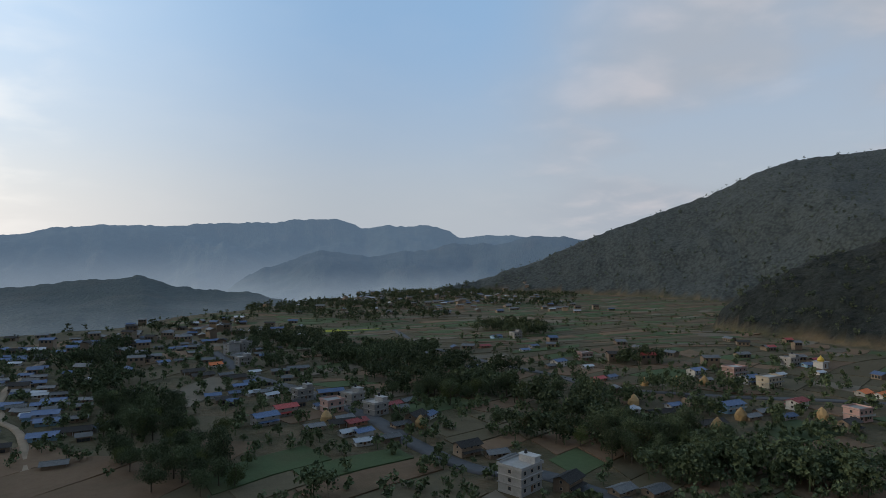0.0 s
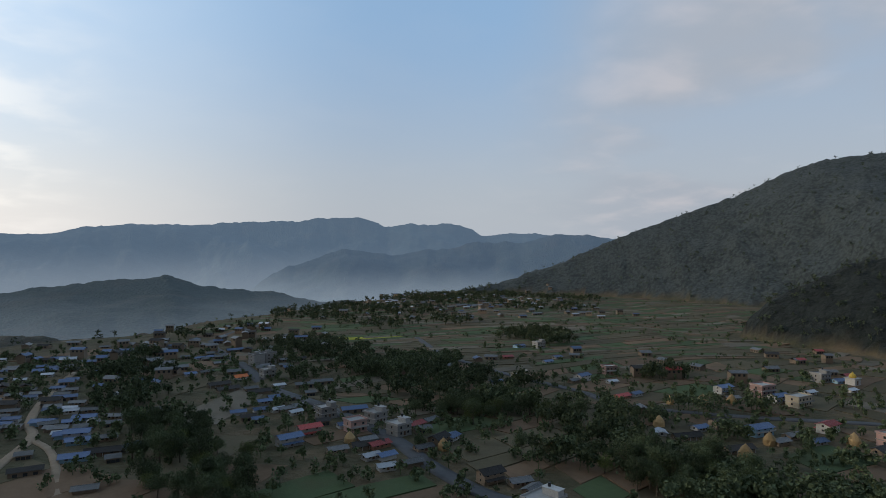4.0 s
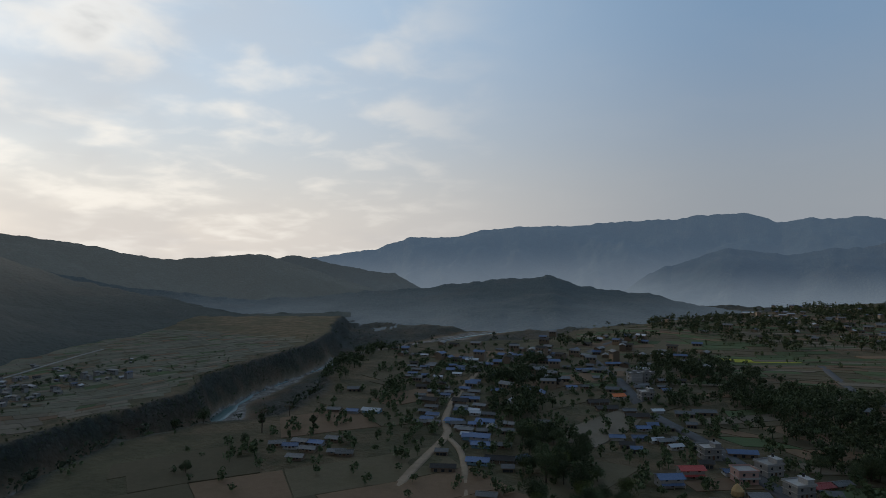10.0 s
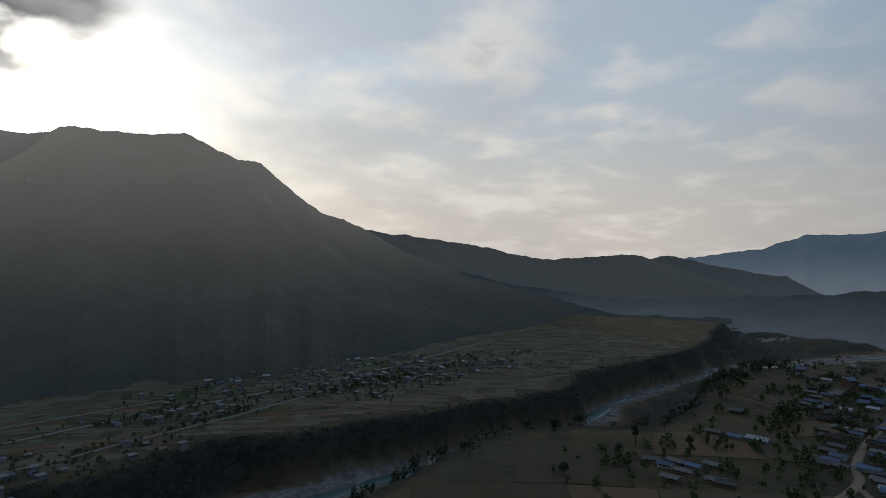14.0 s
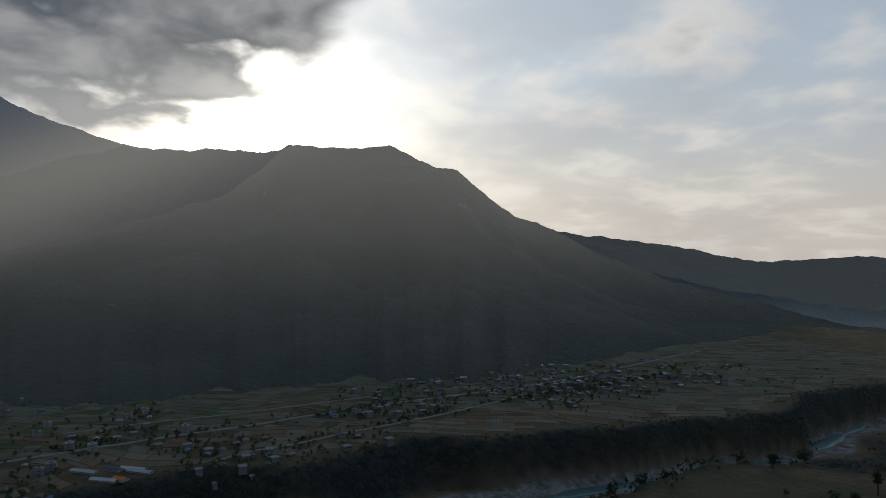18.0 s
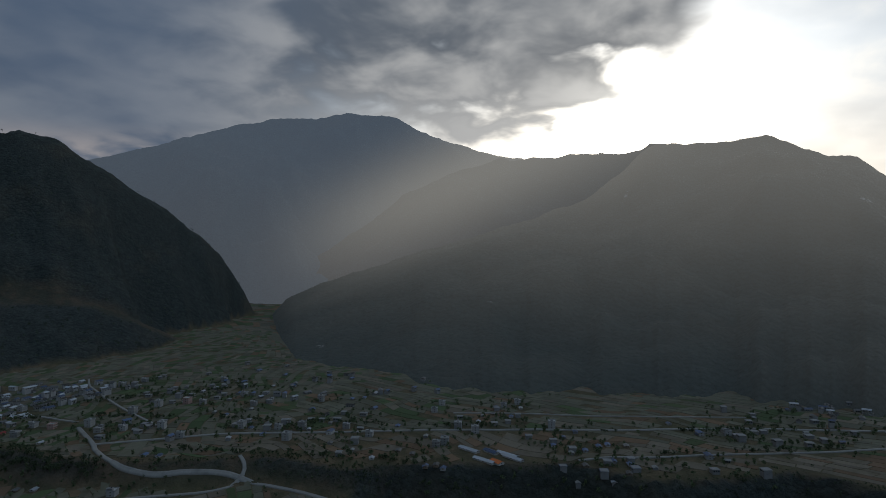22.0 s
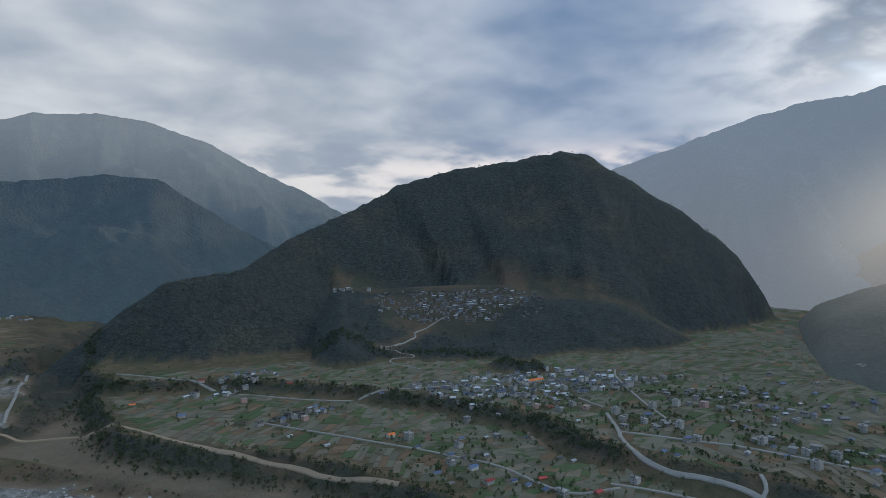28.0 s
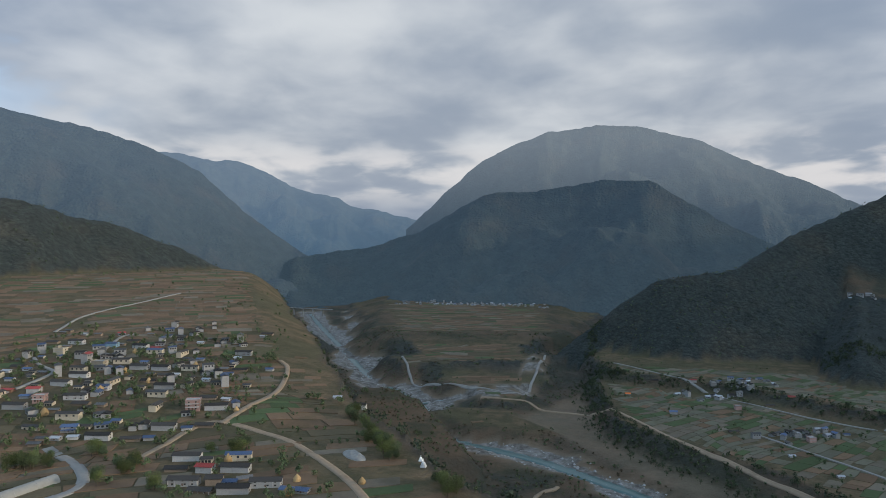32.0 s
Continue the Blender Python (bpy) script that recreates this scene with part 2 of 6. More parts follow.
def land_material():
    m, n = material("land")
    p = position(n)
    wood, stone, plot = attribute(n, "wood"), attribute(n, "stone"), attribute(n, "plot")
    fine = n.noise(p, 0.35, 5.0, 0.6)
    broad = n.noise(p, 0.012, 3.0)
    soil = n.mix(fine, (0.098, 0.069, 0.041), (0.172, 0.127, 0.076))
    grass = n.mix(fine, (0.066, 0.062, 0.034), (0.116, 0.102, 0.058))
    bank = n.mix(fine, (0.048, 0.045, 0.024), (0.094, 0.081, 0.046))
    c = n.mix(n.ramp(n.noise(p, 0.06, 4.0, 0.6), 0.35, 0.65), n.mix(n.ramp(broad, 0.42, 0.62), soil, grass), bank)
    rough_grass = n.mix(n.noise(p, 0.025, 6.0, 0.65), (0.058, 0.052, 0.033), (0.175, 0.108, 0.068))
    scrub = n.ramp(n.math("ADD", n.math("MULTIPLY", n.noise(p, 0.011, 5.0, 0.6), 0.7), n.math("MULTIPLY", n.noise(p, 0.06, 4.0, 0.6), 0.3)), 0.44, 0.58, 0.0, 0.85)
    rough_grass = n.mix(scrub, rough_grass, n.mix(fine, (0.030, 0.034, 0.022), (0.066, 0.066, 0.040)))
    c = n.mix(plot, rough_grass, c)
    leaf = n.mix(n.noise(p, 0.09, 5.0, 0.65), (0.022, 0.029, 0.027), (0.050, 0.060, 0.053))
    leaf = n.mix(n.ramp(n.noise(p, 0.008, 4.0), 0.5, 0.8, 0.0, 0.4), leaf, (0.115, 0.090, 0.058))
    # crowns of single trees, seen from afar; the shade between them is painted dark
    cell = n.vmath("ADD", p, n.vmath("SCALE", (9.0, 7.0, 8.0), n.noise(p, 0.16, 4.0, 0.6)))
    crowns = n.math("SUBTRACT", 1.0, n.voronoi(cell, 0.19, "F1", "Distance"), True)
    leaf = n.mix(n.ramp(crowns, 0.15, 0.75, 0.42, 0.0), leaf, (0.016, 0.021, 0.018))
    tint = n.t.nodes.new("ShaderNodeSeparateColor")
    n.link(n.voronoi(cell, 0.19), tint.inputs[0])
    leaf = n.vmath("SCALE", leaf, n.ramp(tint.outputs[0], 0.0, 1.0, 0.82, 1.2))
    # aerial haze painted into the leaf colour, set ridge by ridge
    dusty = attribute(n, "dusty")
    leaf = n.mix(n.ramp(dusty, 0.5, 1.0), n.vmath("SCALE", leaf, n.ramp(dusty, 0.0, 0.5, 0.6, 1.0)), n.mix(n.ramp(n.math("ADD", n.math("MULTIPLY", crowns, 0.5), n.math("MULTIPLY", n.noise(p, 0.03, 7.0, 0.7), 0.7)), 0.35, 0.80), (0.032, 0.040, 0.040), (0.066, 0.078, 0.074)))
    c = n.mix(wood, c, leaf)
    gravel = n.mix(n.ramp(n.noise(p, 0.09, 8.0, 0.75), 0.34, 0.68), (0.085, 0.076, 0.064), (0.29, 0.275, 0.25))
    gravel = n.mix(n.ramp(stone, 0.68, 0.85), n.mix(n.noise(p, 0.09, 5.0, 0.65), (0.105, 0.082, 0.055), (0.25, 0.20, 0.145)), gravel)
    c = n.mix(stone, c, gravel)
    bump = n.math("ADD", n.math("MULTIPLY", n.math("ADD", n.noise(p, 0.3, 5.0, 0.65), n.math("MULTIPLY", crowns, 0.55)), n.math("ADD", 0.12, n.math("MULTIPLY", wood, 1.8))), fine)
    b = principled(n, c, 0.92, bump, 0.9, distance=1.5, spec=0.12)
    # faint leaf sheen, added to imitate the bluish haze over the slopes
    n.put(b.inputs["Sheen Weight"], n.math("MULTIPLY", wood, 0.03))
    b.inputs["Sheen Roughness"].default_value = 0.5
    finish(n, b.outputs[0])
    return m


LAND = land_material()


def far_material(name, body, foot, head, low, high, painted_shaft=0.0):
    """A distant range: a plain backdrop with the haze painted on as emission."""
    m, n = material(name)
    p = position(n)
    c = n.mix(n.noise(p, 0.02, 7.0, 0.7), tuple(0.4 * k for k in body), tuple(1.6 * k for k in body))
    c = n.mix(n.ramp(n.noise(p, 0.006, 4.0), 0.5, 0.7, 0.0, 0.4), c, (0.055, 0.048, 0.035))
    crowns = n.math("SUBTRACT", 1.0, n.voronoi(p, 0.1, "F1", "Distance"), True)
    scar = n.math("MULTIPLY", n.ramp(n.noise(p, 0.009, 3.0, 0.5), 0.72, 0.75), n.ramp(n.noise(p, 0.08, 4.0, 0.7), 0.45, 0.6))
    if name == "sun_mountain":
        c = n.mix(scar, c, (0.26, 0.25, 0.235))
    b = principled(n, c, 0.95, n.math("ADD", n.noise(p, 0.06, 7.0, 0.7), n.math("MULTIPLY", crowns, 0.7)), 1.0, distance=9.0, spec=0.1)
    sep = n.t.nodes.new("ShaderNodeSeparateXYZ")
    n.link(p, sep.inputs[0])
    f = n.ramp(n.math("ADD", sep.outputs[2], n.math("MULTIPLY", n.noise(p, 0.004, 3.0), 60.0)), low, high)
    haze_glow = n.mix(f, foot, head)
    if painted_shaft:
        # a sunbeam painted into the emission, below the notch where the sun stands
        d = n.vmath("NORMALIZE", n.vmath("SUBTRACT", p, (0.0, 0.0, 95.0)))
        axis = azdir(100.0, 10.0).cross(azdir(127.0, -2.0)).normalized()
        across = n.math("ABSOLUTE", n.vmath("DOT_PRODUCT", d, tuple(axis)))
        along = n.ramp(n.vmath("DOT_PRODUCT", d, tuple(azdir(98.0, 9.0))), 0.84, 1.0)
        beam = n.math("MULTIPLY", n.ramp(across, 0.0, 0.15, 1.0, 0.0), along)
        haze_glow = n.mix(n.math("MULTIPLY", n.math("POWER", beam, 1.6), painted_shaft), haze_glow, (0.40, 0.385, 0.35))
    n.put(b.inputs["Emission Color"], haze_glow)
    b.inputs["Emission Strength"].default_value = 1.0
    finish(n, b.outputs[0])
    return m

# ---- the land ----
def lattice(ix, iy, seed):
    h = (ix * 374761393 + iy * 668265263 + seed * 974634777) & 0xFFFFFFFF
    h = ((h ^ (h >> 13)) * 1274126177) & 0xFFFFFFFF
    return ((h ^ (h >> 16)) & 0xFFFF) / 65535.0


def vnoise(x, y, seed=0):
    ix, iy = np.floor(x).astype(np.int64), np.floor(y).astype(np.int64)
    fx, fy = x - ix, y - iy
    fx, fy = fx * fx * (3 - 2 * fx), fy * fy * (3 - 2 * fy)
    a, b = lattice(ix, iy, seed), lattice(ix + 1, iy, seed)
    c, d = lattice(ix, iy + 1, seed), lattice(ix + 1, iy + 1, seed)
    return (a * (1 - fx) + b * fx) * (1 - fy) + (c * (1 - fx) + d * fx) * fy


def fbm(x, y, size, octaves=4, seed=0):
    total, amp = 0.0, 0.5
    for k in range(octaves):
        total = total + amp * (vnoise(x / size + 17.3 * k, y / size - 9.1 * k, seed + k) - 0.5)
        size, amp = size * 0.5, amp * 0.5
    return total * 2


def step(a, b, v):
    t = np.clip((v - a) / (b - a), 0, 1)
    return t * t * (3 - 2 * t)


def to_line(x, y, line, values=None):
    """Distance to a polyline, and the value along it."""
    best, val = np.full(np.shape(x), 1e9), np.zeros(np.shape(x))
    for k in range(len(line) - 1):
        (ax, ay), (bx, by) = line[k][:2], line[k + 1][:2]
        dx, dy = bx - ax, by - ay
        t = np.clip(((x - ax) * dx + (y - ay) * dy) / (dx * dx + dy * dy), 0, 1)
        d = np.hypot(x - ax - t * dx, y - ay - t * dy)
        near = d < best
        best = np.where(near, d, best)
        if values is not None:
            val = np.where(near, values[k] + t * (values[k + 1] - values[k]), val)
    return best, val


def inside(x, y, poly):
    """Signed distance to a polygon's outline, positive inside."""
    odd = np.zeros(np.shape(x), bool)
    for (ax, ay), (bx, by) in zip(poly, poly[1:] + poly[:1]):
        cross = (ay > y) != (by > y)
        with np.errstate(divide="ignore", invalid="ignore"):
            odd ^= cross & (x < (bx - ax) * (y - ay) / (by - ay + 1e-12) + ax)
    d, _ = to_line(x, y, poly + poly[:1])
    return np.where(odd, d, -d)


TERRACE = [(320, 1400), (86, 1071), (-37, 874), (-147, 675), (-188, 561), (-256, 525), (-284, 450), (-268, 380), (-219, 285), (-212, 245), (-243, 180),
           (-219, 131), (-192, 70), (-170, 0), (-140, -90), (-70, -190), (10, -245), (70, -272), (98, -306), (146, -350), (172, -393), (282, -542), (413, -717),
           (599, -981), (1300, -1600), (4900, -1500), (4900, 4900), (1500, 4900), (700, 2400)]
PLAIN = [(-661, 886), (-601, 566), (-541, 502), (-542, 366), (-532, 271), (-527, 160), (-547, 103), (-492, 0), (-512, -66), (-482, -148), (-443, -236), (-453, -301),
         (-416, -380), (-381, -463), (-393, -553), (-381, -600), (-317, -693), (-271, -778), (-148, -886), (24, -953), (60, -1083), (-100, -2400), (-1900, -2200),
         (-1700, 900), (-886, 1280)]
BENCH = [(25, -1016), (47, -947), (10, -729), (-32, -664), (-98, -613), (-147, -552), (-195, -482), (-221, -430), (-247, -346), (-304, -262), (-367, -226), (-430,
         -215), (-520, -300), (-500, -900), (-157, -1049)]
ISLAND = [(1060, -2278), (330, -970), (202, -866), (143, -808), (150, -1000), (169, -1292), (89, -2049), (60, -2600), (1000, -2900)]
SHELF = [(61, -913), (20, -730), (-51, -659), (-132, -568), (-203, -446), (-152, -456), (-71, -553), (0, -629), (61, -700), (132, -771)]
RIVER = [(1043, -1924), (901, -1700), (635, -1302), (440, -1014), (282, -829), (203, -700), (136, -664), (84, -641), (27, -602), (-17, -570), (-112, -477), (-183,
         -375), (-254, -264), (-355, -122), (-428, 0), (-459, 104), (-486, 216), (-496, 298), (-511, 417), (-544, 532), (-604, 658), (-637, 857), (-626, 1043),
         (-564, 1356), (-313, 1878)]
def arc(a0, a1, near, far):
    """A sector of the plan between two azimuths and two distances from the terrace."""
    front = [(-math.sin(radians(a)) * near, math.cos(radians(a)) * near) for a in np.linspace(a0, a1, 9)]
    return front + [(-math.sin(radians(a)) * far, math.cos(radians(a)) * far) for a in np.linspace(a1, a0, 9)]


FORK_STEP, FORK_TOP = arc(199.5, 188.3, 1050, 2700), arc(201.5, 187.0, 1330, 2700)
FLATS = [(244, -866), (208, -900), (156, -923), (172, -1066), (158, -1235), (129, -1074), (124, -866), (174, -825), (230, -834)]
SPUR = [(345, -800), (305, -800), (262, -755), (215, -672), (176, -622), (140, -560), (230, -540), (330, -700)]
LEDGE = [(240, -748), (200, -785), (140, -790), (50, -745), (66, -700), (125, -690), (188, -705)]
BRAID = [(914, -1941), (723, -1589), (617, -1389), (514, -1202), (465, -1113), (403, -1058), (300, -870)]
STREAM = [(282, -829), (210, -903), (160, -958), (167, -1280), (142, -1725)]
CREEK = [(-544, 532), (-670, 637), (-720, 709), (-766, 784)]

# crest lines: (azimuth, height as it would stand at distance D), D, distances at both ends, flank slope, eye height, wooded
RIDGES = {
    "a": ([(-10, 0), (-12.9, 11), (-19, 58), (-23.5, 104), (-26, 126), (-30.6, 163), (-33.1, 181), (-36.3, 217), (-39.2, 239), (-42.3, 243), (-47, 250), (-60, 260)], 1300, 1150, 1450, 0.50, 60),
    "b": ([(-33.5, 2), (-34.1, 14), (-35.4, 30), (-38.3, 45), (-40.7, 58), (-42.9, 64), (-45.1, 72), (-55, 95)], 560, 590, 640, 0.62, 60),
    "h": ([(183, -75, 1180), (180.7, -18, 1190), (177.3, 40, 1210), (171.4, 63, 1260), (167.1, 141, 1420), (162.1, 202, 1530), (159, 243, 1600), (158, 264, 1620), (152.8, 303, 1690), (147.6, 322, 1730), (144.6, 336, 1750),
           (143, 346, 1760), (140.6, 333, 1770), (138.1, 291, 1790), (133, 203, 1820), (129.9, 139, 1840), (128.2, 89, 1850), (126.5, 20, 1850), (124.9, -70, 1850)], 1500, 0, 0, 0.94, 105),
    "s": ([(166.5, -60), (165.3, 0), (163, 38), (160.5, 26), (158, 29), (152.8, 35), (147.6, 35), (142.5, 14), (137.7, 2), (133, -52), (131, -80)], 1350, 1350, 1350, 0.30, 100),
    "l": ([(236, 185), (229.8, 168), (227.1, 150), (224.4, 145), (221.9, 126), (218.9, 105), (215.7, 75), (212.4, 31), (211, 5)], 1000, 1200, 1350, 0.70, 105),
}


GLADES = [(-572, -1120, 135), (-700, -1130, 110), (-490, -1105, 80), (-670, -1080, 80), (-450, -1190, 40)]  # cleared, terraced slopes


# lanes: line, width, surface, label, kind
WAYS = [
    ([(95, 105), (67, 144), (56, 162), (40, 169), (23, 200), (12, 231), (-16, 286), (-45, 333), (-68, 395), (-113, 520), (-90, 640)], 6.5, "asphalt", "grey asphalt village road", "road"),
    ([(300, 190), (230, 212), (160, 240), (121, 263), (109, 299), (86, 347), (60, 420), (50, 520)], 5, "asphalt", "narrow asphalt lane between gardens", "road"),
    ([(-85, 120), (-105, 177), (-117, 246), (-129, 271), (-147, 331), (-174, 450), (-180, 490)], 3.6, "dirt", "dusty track leading into the hamlet", "track"),
    ([(-76, 160), (-81, 185), (-101, 227), (-116, 246)], 2.6, "dirt", "narrow dusty footpath through fields", "track"),
    ([(85, -215), (110, -248), (138, -276), (188, -314), (239, -327), (248, -308), (243, -267)], 4.2, "dirt", "dusty track curving across brown fields", "track"),
    ([(236, -324), (238, -355), (237, -388), (259, -440), (277, -458)], 3.6, "dirt", "dusty track along the terraced fields", "track"),
    ([(250, -190), (238, -222), (262, -246), (300, -262)], 5.5, "pale", "pale concrete lane by the greenhouse", "road"),
    ([(397, -312), (399, -338), (405, -359), (428, -368), (451, -382)], 2.5, "pale", "pale lane through the village", "road"),
    ([(423, -424), (442, -461), (440, -477)], 2.2, "pale", "short pale lane between houses", "road"),
    ([(505, -448), (514, -465), (536, -508), (542, -562), (540, -660)], 2.3, "pale", "pale road leaving the village", "road"),
    ([(-426, -471), (-496, -379), (-539, -276), (-579, -175), (-628, -33), (-679, 100), (-714, 239), (-788, 413), (-915, 661)], 3.6, "pale", "pale valley highway between fields", "road"),
    ([(-465, -534), (-427, -473), (-414, -455), (-398, -418), (-399, -382), (-422, -323), (-422, -267), (-403, -188)], 4.1, "pale", "pale road winding down to the river", "road"),
    ([(-350, -397), (-367, -375), (-399, -327), (-427, -315), (-446, -332)], 3.1, "pale", "pale loop road on the lower bench", "road"),
    ([(22, -1021), (-45, -952), (-111, -879), (-211, -792), (-302, -746), (-408, -719), (-479, -652), (-479, -550)], 2.8, "pale", "pale road along the foot of the hill", "road"),
    ([(-125, -720), (-152, -679), (-197, -610), (-251, -534), (-288, -473), (-304, -398), (-350, -386)], 2.8, "pale", "pale road through the lower village", "road"),
    ([(-492, -463), (-552, -581), (-610, -679), (-650, -728)], 2.7, "pale", "pale lane across green plots", "road"),
    ([(381, -1031), (312, -916), (204, -873), (143, -879), (144, -1133)], 3.9, "pale", "pale dusty road along the river fork", "road"),
    ([(191, -821), (108, -815), (35, -794), (-37, -680), (-116, -577), (-195, -473)], 4.5, "dirt", "dusty quarry road above the river", "track"),
    ([(-549, -1080), (-513, -1080), (-468, -1059), (-454, -1035), (-374, -1000), (-399, -986), (-417, -948), (-369, -936), (-387, -854)], 2.5, "pale", "pale zigzag road on the wooded hill", "road"),
    ([(-525, -60), (-541, -36), (-549, -9), (-581, 62), (-625, 159), (-679, 261)], 2.6, "pale", "narrow lane beside the valley plots", "road"),
    ([(-640, -205), (-655, -150), (-668, -90), (-690, -10), (-720, 90)], 2.4, "pale", "field lane along the foot of the mountain", "road"),
    ([(60, -560), (75, -520), (60, -470), (85, -430)], 3.5, "dirt", "footpath down the gorge side", "track"),
]


def crest(name):
    pts, dist, d0, d1, slope, eye = RIDGES[name]
    a0, a1 = pts[0][0], pts[-1][0]
    line, zs = [], []
    for a, z, *given in pts:
        d = given[0] if given else d0 + (d1 - d0) * (a - a0) / (a1 - a0)
        line.append((-math.sin(radians(a)) * d, math.cos(radians(a)) * d))
        zs.append(eye + (z - eye) * d / dist)
    return line, zs, slope


CRESTS = {k: crest(k) for k in RIDGES}


LEVELS = ((SPUR, -82, 22, 0.55), (LEDGE, -95, 14, 0.3), (SHELF, -101, 14, 0.2), (ISLAND, -90, 40, 0.75), (FORK_STEP, -79, 70, 0.95), (FORK_TOP, -66, 120, 0.12), (BENCH, -84, 24, 1.0), (PLAIN, -71, 20, 1.0), (TERRACE, 0, 46, 0.85))  # outline, height, width of the bluff, how wooded it is


def land(x, y):
    """Height of the ground, and how wooded, stony and ploughed it is."""
    wob = fbm(x, y, 60, 3, 3) * 14
    far = np.hypot(x, y)
    river, _ = to_line(x, y, RIVER)
    stream, _ = to_line(x, y, STREAM)
    creek, _ = to_line(x, y, CREEK)
    z = -108 + fbm(x, y, 60, 5, 8) * 12 * step(14, 60, river) + np.minimum(river, 90) * 0.05
    z = z - 2.5 * (1 - step(7, 15, river))
    wood = step(30, 55, river + wob * 2) * np.where(y < -200, 0.40, 0.8) * (0.7 + 0.6 * vnoise(x / 70, y / 70, 9))
    stone = np.maximum.reduce([1 - step(20, 34, river + wob * 1.5), 1 - step(14, 26, stream + wob), 1 - step(14, 30, to_line(x, y, BRAID)[0] + wob * 1.4), 1 - step(5, 12, creek + wob * 0.3), 1 - step(30, 52, river + wob * 2.2 + np.where(y < -640, 0.0, 60.0))])
    plot = np.zeros_like(z)
    for poly, level, wide, steep_wood in LEVELS:
        sd = inside(x, y, poly) + wob * (0.2 if poly is SHELF else 4.5 if poly in (ISLAND, FORK_STEP, FORK_TOP) else 0.9)
        k = np.clip((sd + wide) / wide, 0, 1) ** 0.75 if poly in (TERRACE, PLAIN, BENCH) else step(-wide, 4, sd)
        rise = level + fbm(x, y, 120, 3, 5) * 2.4
        z2 = z + (rise - z) * k
        wood = np.where(k > 0.02, wood * (1 - k) + steep_wood * k * (1 - step(-3, 6, sd)), wood)
        stone = stone * (1 - step(0.02, 0.3, k))
        if poly is SHELF:
            stone = np.maximum(stone, (0.45 + 0.25 * vnoise(x / 26, y / 26, 15)) * k)
        elif poly is not SPUR:
            plot = plot * (1 - k) + step(0, 8, sd) * k
        z = z2
    stone = np.maximum(stone, step(-3, 6, inside(x, y, FLATS) + wob) * step(0.25, 0.6, vnoise(x / 22, y / 22, 14)) * 0.85)
    wood = wood * (1 - stone)
    # the plains rise gently towards the hills
    southeast = -(x * -0.62 + y * 0.78)
    z = z + np.where(plot > 0, 0.11 * np.clip(southeast - 380, 0, 640) * step(-60, 60, inside(x, y, TERRACE)), 0)
    z = z - 150 * step(2400, 3000, far)
    base = z
    lift, dusty = np.zeros_like(z), np.full(np.shape(z), 0.5)
    for name, (line, zs, slope) in CRESTS.items():
        d, top = to_line(x, y, line, zs)
        rough = fbm(x, y, 260, 5, 11 + len(name)) * np.minimum(d, 420) * 0.17 + fbm(x, y, 70, 3, 21) * np.minimum(d, 80) * 0.16
        h = top - slope * np.maximum(d - 6, 0) * (1 - 0.10 * np.minimum(d / 900, 1)) + rough
        if name in "ab":  # painted haze: leaves paler on the long ridge, darker on the knoll before it
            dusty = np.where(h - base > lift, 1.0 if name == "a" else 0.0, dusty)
        lift = np.maximum(lift, h - base)
    z = base + np.maximum(lift, 0)
    hill = step(0.6, 4.0, lift * (1 + 1.1 * fbm(x, y, 40, 4, 31)))
    wood = np.maximum(wood * (1 - hill), hill)
    plot = plot * (1 - hill)
    glade = np.zeros_like(z)
    for gx, gy, gr in GLADES:
        glade = np.maximum(glade, 1 - step(gr * 0.55, gr, np.hypot(x - gx, y - gy) + wob * 3))
    contour, _ = to_line(x, y, CRESTS["s"][0][2:-1])
    glade = np.maximum(glade, 1 - step(16, 34, contour + wob * 1.6))
    wood = wood * (1 - 0.62 * glade)
    stone = stone * (1 - hill)
    canopy = (np.abs(fbm(x, y, 15, 2, 41)) * 7 + fbm(x, y, 7, 1, 43) * 2.5) * step(0.45, 0.85, wood)
    return z, canopy, wood, stone, plot, dusty


def ground_at(x, y):
    z = land(np.array([float(x)]), np.array([float(y)]))[0]
    return float(z[0])


def mesh_object(name, verts, faces, mat, attrs=(), smooth=True):
    me = bpy.data.meshes.new(name)
    me.vertices.add(len(verts))
    me.vertices.foreach_set("co", np.asarray(verts, np.float32).ravel())
    k = faces.shape[1]
    me.loops.add(faces.size)
    me.loops.foreach_set("vertex_index", faces.ravel().astype(np.int32))
    me.polygons.add(len(faces))
    me.polygons.foreach_set("loop_start", np.arange(0, faces.size, k, dtype=np.int32))
    me.update(calc_edges=True)
    me.polygons.foreach_set("use_smooth", np.full(len(faces), smooth))
    for key, vals in attrs:
        a = me.attributes.new(key, "FLOAT", "POINT")
        a.data.foreach_set("value", np.asarray(vals, np.float32))
    me.materials.append(mat)
    return new(name, me)


